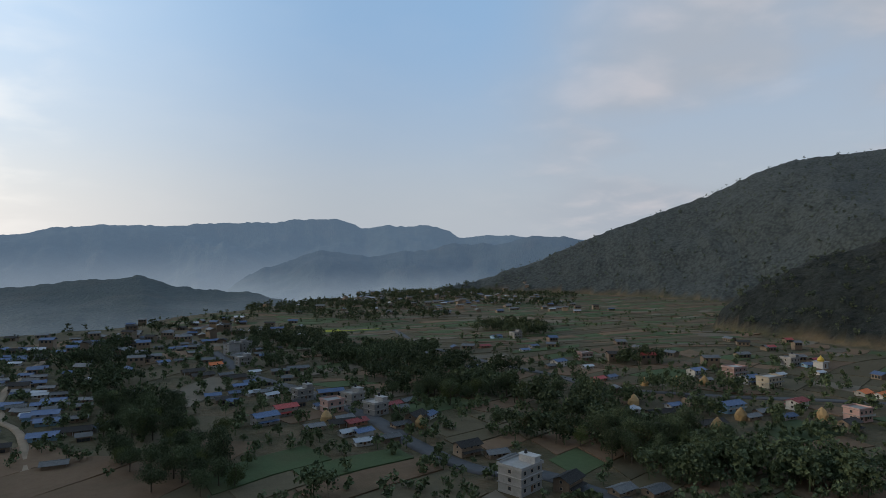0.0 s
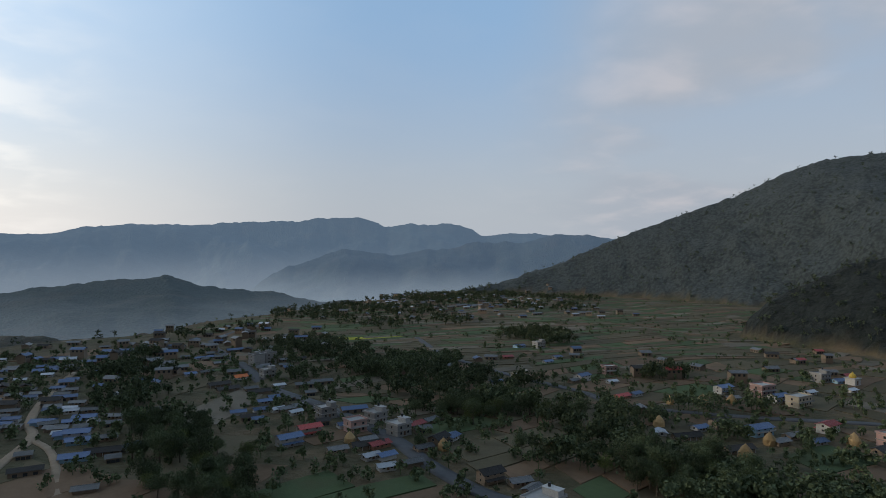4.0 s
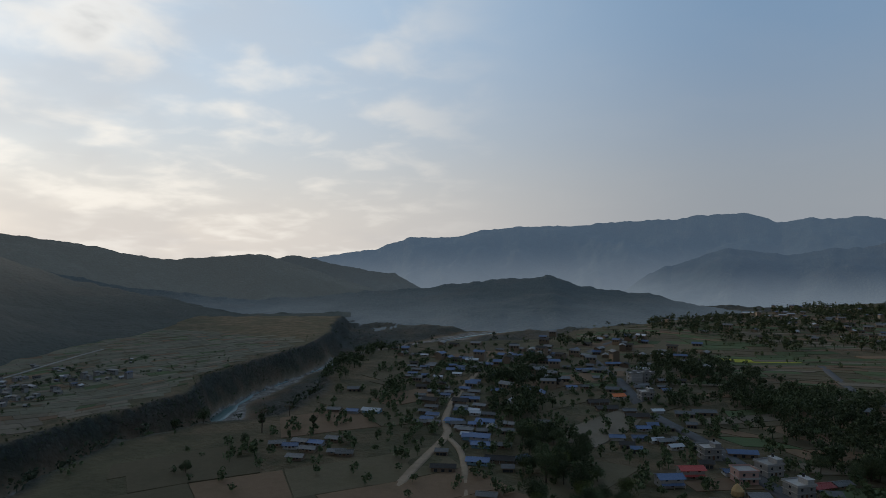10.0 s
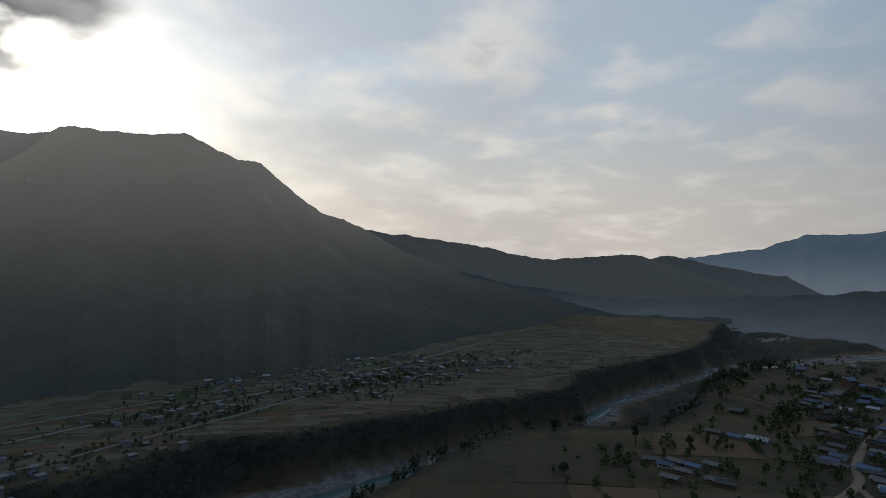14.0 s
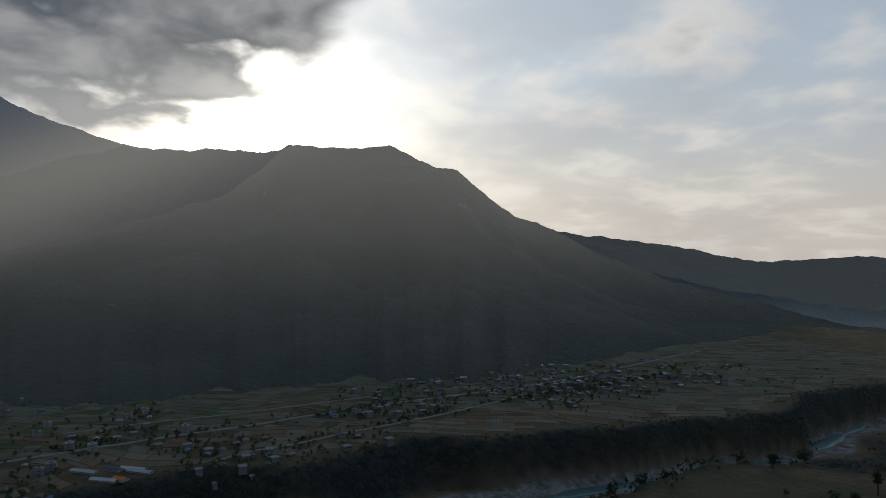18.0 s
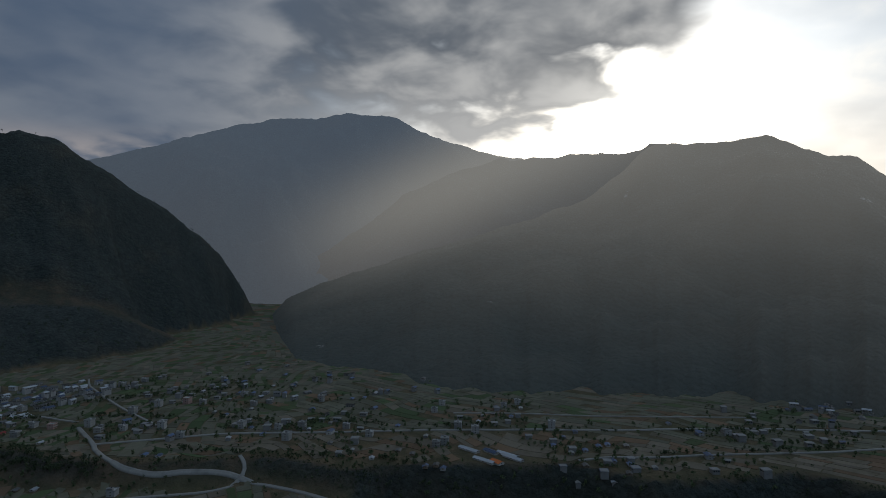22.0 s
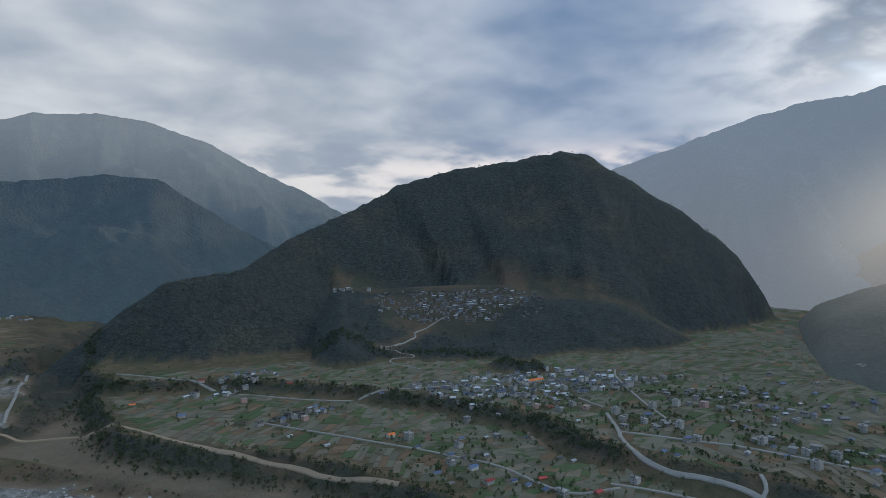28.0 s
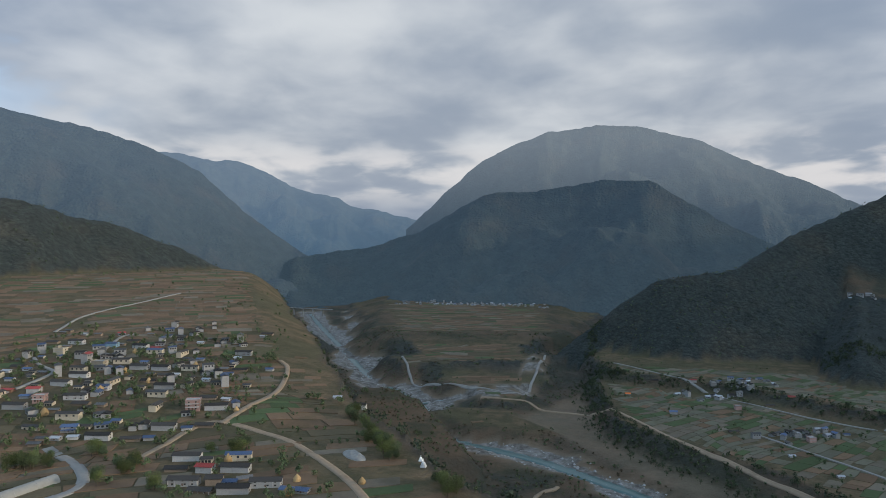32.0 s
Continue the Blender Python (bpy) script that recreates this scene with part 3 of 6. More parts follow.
def build_ground():
    az = np.radians(np.concatenate([np.arange(-52, 236, 0.26), np.arange(236, 308, 2.0)]))
    rad = [25.0]
    while rad[-1] < 4930:
        rad.append(rad[-1] * (1.0142 if rad[-1] < 2600 else 1.03))
    rad = np.array(rad)
    a, r = np.meshgrid(az, rad, indexing="ij")
    x, y = (-np.sin(a) * r).ravel(), (np.cos(a) * r).ravel()
    z, canopy, wood, stone, plot, dusty = land(x, y)
    lane = np.full(len(x), 1e9)
    for line, *_ in WAYS:
        lane = np.minimum(lane, to_line(x, y, line)[0])
    open_way = step(7, 16, lane)
    canopy, wood = canopy * open_way, wood * (0.4 + 0.6 * open_way)
    na, nr = len(az), len(rad)
    i, j = np.meshgrid(np.arange(na), np.arange(nr - 1), indexing="ij")
    i2 = (i + 1) % na
    faces = np.stack([i * nr + j, i2 * nr + j, i2 * nr + j + 1, i * nr + j + 1], -1).reshape(-1, 4)[:, ::-1]
    # the middle
    x = np.append(x, 0.0)
    y = np.append(y, 0.0)
    verts = np.stack([x, y, np.append(z + canopy, 0.0)], 1)
    more = [np.append(v, v[:nr].mean()) for v in (wood, stone, plot, dusty)]
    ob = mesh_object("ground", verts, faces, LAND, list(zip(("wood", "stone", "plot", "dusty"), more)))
    bm = bmesh.new()
    hubv = bm.verts.new((0, 0, float(z[0])))
    rim = [bm.verts.new((float(verts[k * nr][0]), float(verts[k * nr][1]), float(verts[k * nr][2]))) for k in range(na)]
    for k in range(na):
        bm.faces.new((hubv, rim[(k + 1) % na], rim[k]))
    bm.normal_update()
    bm.from_mesh(ob.data)
    bm.to_mesh(ob.data)
    bm.free()
    tagged(ob, "wide valley floor with ploughed terraces and wooded slopes", "ground", kind="structure")


build_ground()

# distant ranges, plain backdrops: (azimuth, height at distance given), distance, distance given, painted haze glow at
# the foot and at the head, eye height
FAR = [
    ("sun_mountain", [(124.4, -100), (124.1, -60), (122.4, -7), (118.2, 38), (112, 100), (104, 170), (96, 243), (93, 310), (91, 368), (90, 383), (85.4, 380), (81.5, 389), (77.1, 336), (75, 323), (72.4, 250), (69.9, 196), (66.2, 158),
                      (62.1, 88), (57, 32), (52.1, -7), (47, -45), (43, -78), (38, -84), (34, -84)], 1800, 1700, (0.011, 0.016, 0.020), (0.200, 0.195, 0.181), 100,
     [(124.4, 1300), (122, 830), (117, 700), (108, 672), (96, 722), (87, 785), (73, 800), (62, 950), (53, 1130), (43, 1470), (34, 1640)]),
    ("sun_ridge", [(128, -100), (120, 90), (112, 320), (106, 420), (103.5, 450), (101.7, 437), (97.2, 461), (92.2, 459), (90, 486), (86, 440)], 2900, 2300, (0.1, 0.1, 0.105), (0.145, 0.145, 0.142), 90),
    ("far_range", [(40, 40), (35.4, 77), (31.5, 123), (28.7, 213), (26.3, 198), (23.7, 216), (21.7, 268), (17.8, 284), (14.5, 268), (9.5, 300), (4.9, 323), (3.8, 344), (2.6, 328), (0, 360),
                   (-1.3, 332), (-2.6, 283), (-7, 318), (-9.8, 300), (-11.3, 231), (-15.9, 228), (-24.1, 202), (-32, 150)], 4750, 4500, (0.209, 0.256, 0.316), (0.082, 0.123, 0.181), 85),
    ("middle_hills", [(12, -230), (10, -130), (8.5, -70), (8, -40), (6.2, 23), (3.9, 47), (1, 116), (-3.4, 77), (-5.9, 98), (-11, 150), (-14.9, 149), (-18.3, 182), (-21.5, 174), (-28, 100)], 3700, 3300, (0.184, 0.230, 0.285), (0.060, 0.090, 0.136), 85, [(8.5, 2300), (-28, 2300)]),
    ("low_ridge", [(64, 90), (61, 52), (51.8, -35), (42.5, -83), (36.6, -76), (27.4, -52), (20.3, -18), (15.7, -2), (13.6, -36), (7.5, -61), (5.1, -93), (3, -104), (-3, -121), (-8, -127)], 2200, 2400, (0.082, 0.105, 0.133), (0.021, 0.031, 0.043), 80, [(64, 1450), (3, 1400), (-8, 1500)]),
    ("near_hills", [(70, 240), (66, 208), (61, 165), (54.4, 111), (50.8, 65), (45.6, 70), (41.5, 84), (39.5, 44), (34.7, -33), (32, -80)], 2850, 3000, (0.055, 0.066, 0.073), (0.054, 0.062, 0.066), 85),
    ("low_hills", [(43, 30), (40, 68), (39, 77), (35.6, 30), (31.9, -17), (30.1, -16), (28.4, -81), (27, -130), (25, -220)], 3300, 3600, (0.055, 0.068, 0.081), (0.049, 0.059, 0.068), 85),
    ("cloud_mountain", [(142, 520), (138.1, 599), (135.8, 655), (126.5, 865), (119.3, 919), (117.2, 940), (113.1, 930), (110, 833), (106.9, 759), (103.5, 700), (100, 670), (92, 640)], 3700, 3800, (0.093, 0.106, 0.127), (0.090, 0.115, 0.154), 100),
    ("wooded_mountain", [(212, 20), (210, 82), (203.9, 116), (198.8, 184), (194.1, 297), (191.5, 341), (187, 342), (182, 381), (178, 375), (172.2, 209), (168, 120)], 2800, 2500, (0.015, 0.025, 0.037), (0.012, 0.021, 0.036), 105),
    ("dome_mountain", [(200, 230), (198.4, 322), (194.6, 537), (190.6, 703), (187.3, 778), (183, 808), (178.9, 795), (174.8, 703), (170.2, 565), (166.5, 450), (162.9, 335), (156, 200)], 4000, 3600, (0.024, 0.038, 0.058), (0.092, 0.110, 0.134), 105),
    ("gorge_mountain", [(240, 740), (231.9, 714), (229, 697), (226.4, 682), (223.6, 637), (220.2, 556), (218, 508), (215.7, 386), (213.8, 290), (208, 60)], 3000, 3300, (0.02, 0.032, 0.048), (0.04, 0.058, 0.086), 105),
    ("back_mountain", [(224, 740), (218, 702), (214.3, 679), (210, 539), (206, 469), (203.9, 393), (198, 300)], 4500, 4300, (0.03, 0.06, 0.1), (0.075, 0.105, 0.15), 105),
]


HAZE_HEIGHTS = {"dome_mountain": (150.0, 900.0), "far_range": (-190.0, 190.0), "middle_hills": (-140.0, 60.0), "low_ridge": (-110.0, -5.0)}  # the heights between which the painted haze changes


def build_far(name, pts, dist, given, foot, head, eye, front=None):
    az = np.arange(pts[-1][0], pts[0][0], 0.1)
    top = np.interp(az, [p[0] for p in pts[::-1]], [eye + (p[1] - eye) * dist / given for p in pts[::-1]])
    top = np.convolve(np.pad(top, 6, mode='edge'), np.hanning(13) / np.hanning(13).sum(), 'valid') + fbm(az * dist * 0.0175, az * 0, 190, 4, 19) * 0.006 * dist
    low = -84.0 if front and dist < 2000 else -330.0 if dist > 2600 else -125.0
    rows = 46
    t = np.linspace(0, 1, rows)
    a, tt = np.meshgrid(az, t, indexing="ij")
    h = np.maximum(top[:, None] - low, 0.2)
    reach = np.minimum(h * 2.1, dist * 0.42)
    if front:
        reach = dist - np.interp(az, [p[0] for p in front[::-1]], [p[1] for p in front[::-1]])[:, None] - fbm(az * 20, az * 0, 40, 3, 6)[:, None] * 60
    r = dist - reach * (1 - tt)
    x, y = -np.sin(np.radians(a)) * r, np.cos(np.radians(a)) * r
    jag = fbm(a * dist * 0.0175, tt * 10, 34, 4, 77) * 8 * (tt > 0.97)
    z = low + h * tt ** 1.15 + fbm(x, y, 380, 5, 50 + len(name)) * h * 1.5 * tt * (1 - tt) + jag
    na = len(az)
    i, j = np.meshgrid(np.arange(na - 1), np.arange(rows - 1), indexing="ij")
    faces = np.stack([i * rows + j, (i + 1) * rows + j, (i + 1) * rows + j + 1, i * rows + j + 1], -1).reshape(-1, 4)[:, ::-1]
    ob = mesh_object("backdrop_" + name, np.stack([x.ravel(), y.ravel(), z.ravel()], 1), faces, far_material(name, (0.030, 0.039, 0.034), foot, head, *HAZE_HEIGHTS.get(name, (-90.0, float(top.max()))), {"cloud_mountain": 0.8, "sun_ridge": 0.62, "sun_mountain": 0.6}.get(name, 0.0)))
    tagged(ob, "distant wooded mountain range with bluish haze painted on as glow", "mountain", kind="structure")


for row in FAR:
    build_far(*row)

# ---- small tools for things ----
rng = random.Random(7)


def part(name, bm, mats, parent, label=""):
    me = bpy.data.meshes.new(name)
    bm.normal_update()
    bm.to_mesh(me)
    bm.free()
    for m in mats if isinstance(mats, (list, tuple)) else [mats]:
        me.materials.append(m)
    ob = new(name, me)
    ob.parent = parent
    if label:
        ob["label"] = label
    return ob


def box(bm, x0, x1, y0, y1, z0, z1, mat=0):
    v = [bm.verts.new(p) for p in ((x0, y0, z0), (x1, y0, z0), (x1, y1, z0), (x0, y1, z0), (x0, y0, z1), (x1, y0, z1), (x1, y1, z1), (x0, y1, z1))]
    for k in ((3, 2, 1, 0), (4, 5, 6, 7), (0, 1, 5, 4), (1, 2, 6, 5), (2, 3, 7, 6), (3, 0, 4, 7)):
        f = bm.faces.new([v[i] for i in k])
        f.material_index = mat
    return v


def boxes(*rows):
    bm = bmesh.new()
    for r in rows:
        box(bm, *r)
    return bm


def paint(name, lo, hi, rough=0.8, size=1.5, vary=0.25, metal=0.0, stripes=0.0):
    """Plaster, tin or soil: two tones, stains and a shade that differs from thing to thing."""
    m, n = material(name)
    p = n.t.nodes.new("ShaderNodeTexCoord").outputs["Object"]
    info = n.t.nodes.new("ShaderNodeObjectInfo").outputs["Random"]
    c = n.mix(n.noise(p, size, 4.0, 0.6), lo, hi)
    stain = n.ramp(n.noise(p, size * 0.22, 4.0, 0.6), 0.52, 0.78, 0.0, 0.5)
    c = n.mix(stain, c, tuple(0.45 * (a + b) * 0.5 + 0.02 for a, b in zip(lo, hi)))
    bright = n.ramp(info, 0.0, 1.0, 1.0 - vary, 1.0 + vary)
    c = n.vmath("SCALE", c, bright)
    bump = n.noise(p, size * 4, 3.0)
    if stripes:
        w = n.t.nodes.new("ShaderNodeTexWave")
        w.inputs["Scale"].default_value = stripes
        n.link(p, w.inputs["Vector"])
        bump = w.outputs["Fac"]
    finish(n, principled(n, c, rough, bump, 0.35, metal, 0.05).outputs[0])
    return m


PLASTER = {
    "white": paint("white_plaster", (0.27, 0.265, 0.25), (0.47, 0.46, 0.44)),
    "cream": paint("cream_plaster", (0.31, 0.27, 0.20), (0.43, 0.37, 0.28)),
    "pink": paint("pink_plaster", (0.30, 0.19, 0.165), (0.42, 0.27, 0.235)),
    "blue": paint("pale_blue_plaster", (0.20, 0.33, 0.42), (0.28, 0.44, 0.55)),
    "grey": paint("bare_concrete", (0.20, 0.195, 0.19), (0.33, 0.325, 0.31)),
    "brick": paint("brick_wall", (0.22, 0.11, 0.07), (0.33, 0.18, 0.12)),
    "earth": paint("mud_wall", (0.16, 0.12, 0.085), (0.26, 0.20, 0.145)),
}
ROOF = {
    "blue": paint("blue_tin", (0.048, 0.078, 0.145), (0.085, 0.128, 0.22), 0.5, 0.8, 0.35, 0.1, 6.0),
    "grey": paint("grey_tin", (0.06, 0.06, 0.06), (0.14, 0.138, 0.132), 0.5, 0.8, 0.45, 0.2, 6.0),
    "dark": paint("dark_slate", (0.022, 0.020, 0.018), (0.055, 0.049, 0.043), 0.85, 1.4, 0.35, 0.0, 3.0),
    "red": paint("red_tin", (0.24, 0.035, 0.03), (0.36, 0.06, 0.05), 0.55, 0.8, 0.25, 0.1, 6.0),
    "orange": paint("orange_tin", (0.50, 0.12, 0.03), (0.66, 0.19, 0.05), 0.55, 0.8, 0.15, 0.1, 6.0),
    "white": paint("white_tin", (0.28, 0.30, 0.32), (0.44, 0.46, 0.48), 0.45, 0.8, 0.15, 0.1, 6.0),
    "slab": paint("concrete_slab", (0.22, 0.215, 0.20), (0.36, 0.35, 0.33), 0.85, 0.6),
}
FRAME = paint("painted_wood_frame", (0.30, 0.24, 0.18), (0.42, 0.34, 0.26))
DOOR = paint("brown_door", (0.09, 0.05, 0.03), (0.14, 0.08, 0.045), 0.6)
TANK = paint("black_plastic_tank", (0.015, 0.015, 0.017), (0.03, 0.03, 0.032), 0.45)


def glass_material():
    m, n = material("window_glass")
    p = position(n)
    finish(n, principled(n, n.mix(n.noise(p, 0.8), (0.02, 0.025, 0.03), (0.05, 0.055, 0.06)), 0.12, spec=0.6).outputs[0])
    return m


GLASS = glass_material()


def window_bm(x, y, z, w, h, side):
    """A framed window in one piece, standing 7 cm proud of a wall; side: 0 front (-y), 1 back, 2 right, 3 left."""
    bm = bmesh.new()
    t = 0.1

    def at(u, zz, deep):
        if side == 0:
            return (x + u, y - deep, zz)
        if side == 1:
            return (x - u, y + deep, zz)
        if side == 2:
            return (x + deep, y + u, zz)
        return (x - deep, y - u, zz)

    rings = []
    for grow_by, deep in ((t, -0.02), (t, 0.07), (0.0, 0.07), (0.0, 0.02)):
        a = w / 2 + grow_by
        rings.append([bm.verts.new(at(u, zz, deep)) for u, zz in ((-a, z - grow_by), (a, z - grow_by), (a, z + h + grow_by), (-a, z + h + grow_by))])
    for p, q in zip(rings, rings[1:]):
        for k in range(4):
            bm.faces.new((p[k], p[(k + 1) % 4], q[(k + 1) % 4], q[k]))
    pane = bm.faces.new(rings[-1])
    pane.material_index = 1
    return bm


def gable_bm(w, d, z, pitch, over=0.85, thick=0.12):
    """Two pitched roof sheets with a ridge along x and a ridge cap."""
    bm = bmesh.new()
    rise = d / 2 * pitch
    for s in (-1, 1):
        prof = [(0.0, z + rise), (s * (d / 2 + over), z - over * pitch)]
        v = []
        for xx in (-w / 2 - over, w / 2 + over):
            for yy, zz in prof:
                v.append(bm.verts.new((xx, yy, zz + thick)))
                v.append(bm.verts.new((xx, yy, zz)))
        a0, a0b, a1, a1b, b0, b0b, b1, b1b = v
        quads = ((a0, b0, b1, a1), (a0b, a1b, b1b, b0b), (a1, b1, b1b, a1b), (a0, a1, a1b, a0b), (b0, b0b, b1b, b1))
        for q in quads:
            bm.faces.new(q if s < 0 else q[::-1])
    box(bm, -w / 2 - over, w / 2 + over, -0.16, 0.16, z + rise + thick - 0.04, z + rise + thick + 0.06)
    return bm


def wall_bm(w, d, h, gable=0.0):
    bm = bmesh.new()
    box(bm, -w / 2, w / 2, -d / 2, d / 2, -0.9, h)
    box(bm, -w / 2 - 0.12, w / 2 + 0.12, -d / 2 - 0.12, d / 2 + 0.12, -0.9, 0.3)
    if gable:
        rise = d / 2 * gable
        for xx, s in ((-w / 2, 1), (w / 2, -1)):
            v = [bm.verts.new((xx + dx, yy, zz)) for dx in (0, s * 0.25) for yy, zz in ((-d / 2, h), (d / 2, h), (0, h + rise))]
            bm.faces.new((v[0], v[2], v[1]) if s > 0 else (v[0], v[1], v[2]))
            bm.faces.new((v[3], v[4], v[5]) if s > 0 else (v[3], v[5], v[4]))
    return bm


# kind: label, category, length, depth, storeys, wall, roof shape, roof colour, extras
HOUSES = {
    "f": ("two-storey grey concrete house with a flat roof", 9, 8.5, 2, "grey", "flat", "slab", "stairs"),
    "t": ("tall bare concrete house with open roof columns", 9.5, 9, 3, "grey", "flat", "slab", "columns"),
    "t2": ("three-storey pale grey house with a stepped flat roof", 11.5, 9.5, 3, "white", "flat", "slab", "stairs"),
    "c": ("cream two-storey house with a flat roof terrace", 11, 8, 2, "cream", "flat", "slab", "stairs"),
    "c2": ("long cream two-storey house with a balcony", 13, 8, 2, "cream", "flat", "slab", "balcony"),
    "p": ("pink plastered two-storey house with a flat roof", 9, 8, 2, "pink", "flat", "slab", "balcony"),
    "p2": ("three-storey pink and brick house with balconies", 11, 9, 3, "pink", "flat", "slab", "balcony"),
    "g": ("low stone house with a weathered grey tin roof", 7.5, 5.5, 1, "earth", "gable", "grey", ""),
    "g2": ("two-storey mud-walled house with a dark slate roof", 9, 6.5, 2, "earth", "gable", "dark", "porch"),
    "b": ("small house with a blue tin roof", 7, 5.5, 1, "white", "gable", "blue", ""),
    "b2": ("two-storey house with a bright blue tin roof", 10, 7.5, 2, "white", "gable", "blue", "porch"),
    "b3": ("pale blue two-storey house with a blue tin roof", 11.5, 8, 2, "blue", "gable", "blue", "balcony"),
    "r": ("low house with a red tin roof", 9, 6, 1, "brick", "gable", "red", ""),
    "r2": ("two-storey house with a red tin roof", 10, 7, 2, "white", "gable", "red", "porch"),
    "l": ("long low house with a dark slate roof", 13, 6, 1, "earth", "gable", "dark", "posts"),
    "lr": ("long white-walled row house with a dark slate roof", 17, 6.5, 2, "white", "gable", "dark", "posts"),
    "s": ("long shed with a blue tin roof", 10, 7, 1, "blue", "gable", "blue", ""),
    "w": ("small whitewashed house with a pale tin roof", 6.5, 5, 1, "white", "gable", "white", ""),
    "w2": ("white-roofed shed with blue walls", 11, 7, 1, "blue", "gable", "white", ""),
    "o": ("small orange-roofed house with white walls", 8, 6, 1, "white", "gable", "orange", ""),
    "o2": ("two-storey house with an orange hipped roof", 9, 8, 2, "white", "gable", "orange", ""),
    "school": ("long white school block with an orange roof", 32, 9, 2, "white", "gable", "orange", "posts"),
    "coop": ("long poultry shed with a grey tin roof", 26, 7, 1, "white", "gable", "white", ""),
    "coop_b": ("long poultry shed with a blue tin roof", 18, 8, 1, "white", "gable", "blue", ""),
    "coop_o": ("poultry shed with a bright orange roof", 13, 9, 1, "white", "gable", "orange", ""),
}


def build_house(kind, detail):
    label, w, d, floors, wall, shape, roof, extra = HOUSES[kind]
    h = floors * 2.9 - (0.5 if shape == "gable" else 0.0)
    root = tagged(new("house" if "shed" not in label else "shed"), label, "house" if "shed" not in label else "shed")
    pitch = 0.42 if roof in ("grey", "blue", "red", "white") else 0.55
    part("wall", wall_bm(w, d, h, pitch if shape == "gable" else 0.0), PLASTER[wall], root)
    if shape == "gable":
        part("roof", gable_bm(w, d, h, pitch), ROOF[roof], root)
    else:
        part("roof", boxes((-w / 2 - 0.5, w / 2 + 0.5, -d / 2 - 0.5, d / 2 + 0.5, h, h + 0.18)), ROOF[roof], root)
        t, e = 0.14, 0.42
        part("parapet", boxes((-w / 2 - e, w / 2 + e, -d / 2 - e, -d / 2 - e + t, h + 0.18, h + 0.95), (-w / 2 - e, w / 2 + e, d / 2 + e - t, d / 2 + e, h + 0.18, h + 0.95),
                              (-w / 2 - e, -w / 2 - e + t, -d / 2 - e + t, d / 2 + e - t, h + 0.18, h + 0.95), (w / 2 + e - t, w / 2 + e, -d / 2 - e + t, d / 2 + e - t, h + 0.18, h + 0.95)), PLASTER[wall], root)
        for k in range(1, floors):
            part("floor_slab", boxes((-w / 2 - 0.35, w / 2 + 0.35, -d / 2 - 0.35, d / 2 + 0.35, k * 2.9 - 0.12, k * 2.9 + 0.12)), ROOF["slab"], root)
    if extra == "stairs":
        stair = part("stair_house", boxes((w / 2 - 3.6, w / 2 - 0.4, -d / 2 + 0.4, d / 2 - 2.6, h + 0.18, h + 2.6), (w / 2 - 3.9, w / 2 - 0.1, -d / 2 + 0.1, d / 2 - 2.3, h + 2.6, h + 2.75)), PLASTER[wall], root)
        bm = bmesh.new()
        bmesh.ops.create_cone(bm, cap_ends=True, segments=12, radius1=0.6, radius2=0.5, depth=1.4, matrix=Matrix.Translation((w / 2 - 2.0, 0.4, h + 3.45)))
        part("water_tank", bm, TANK, stair, "black plastic water tank")
    if extra == "columns":
        for cx in (-w / 2 + 0.2, 0, w / 2 - 0.2):
            for cy in (-d / 2 + 0.2, d / 2 - 0.2):
                part("column", boxes((cx - 0.17, cx + 0.17, cy - 0.17, cy + 0.17, h + 0.18, h + 2.3)), ROOF["slab"], root)
        part("stair_house", boxes((-1.6, 1.6, -1.4, 1.6, h + 0.18, h + 2.5)), PLASTER[wall], root)
    if extra in ("balcony",):
        for k in range(1, floors):
            part("balcony", boxes((-w / 2, w / 2, -d / 2 - 1.5, -d / 2, k * 2.9 - 0.1, k * 2.9 + 0.06), (-w / 2, w / 2, -d / 2 - 1.5, -d / 2 - 1.42, k * 2.9 + 0.06, k * 2.9 + 0.9)), PLASTER["white"], root, "white balcony")
    if extra == "porch":
        bm = boxes((-w / 2, w / 2, -d / 2 - 2.0, -d / 2 - 0.02, 2.45, 2.57))
        for v in bm.verts:
            if v.co.y < -d / 2 - 1:
                v.co.z -= 0.5
        part("porch_roof", bm, ROOF[roof], root)
        for cx in (-w / 2 + 0.3, 0.0, w / 2 - 0.3):
            part("post", boxes((cx - 0.09, cx + 0.09, -d / 2 - 1.8, -d / 2 - 1.62, -0.9, 2.06)), FRAME, root)
    if extra == "posts":
        count = max(4, int(w / 4.5))
        for k in range(count + 1):
            cx = -w / 2 + 0.2 + k * (w - 0.4) / count
            part("post", boxes((cx - 0.11, cx + 0.11, -d / 2 - 0.40, -d / 2 - 0.18, -0.9, h - 0.1)), PLASTER["white"], root, "white veranda post")
    part("door", boxes((-0.55, 0.55, -d / 2 - 0.16, -d / 2 - 0.02, 0.3, 2.35)), DOOR, root)
    per = max(2, int(w / (3.0 if detail else 5.0)))
    for k in range(floors):
        z = k * 2.9 + 1.0
        for i in range(per):
            x = -w / 2 + (i + 0.5) * w / per
            if k == 0 and abs(x) < 1.2:
                x += 1.4
            part("window", window_bm(x, -d / 2, z, 1.15, 1.25, 0), [FRAME, GLASS], root)
            if detail:
                part("window", window_bm(x, d / 2, z, 1.15, 1.25, 1), [FRAME, GLASS], root)
        part("window", window_bm(w / 2, 0.0, z, 1.1, 1.2, 2), [FRAME, GLASS], root)
        part("window", window_bm(-w / 2, 0.0, z, 1.1, 1.2, 3), [FRAME, GLASS], root)
    return root


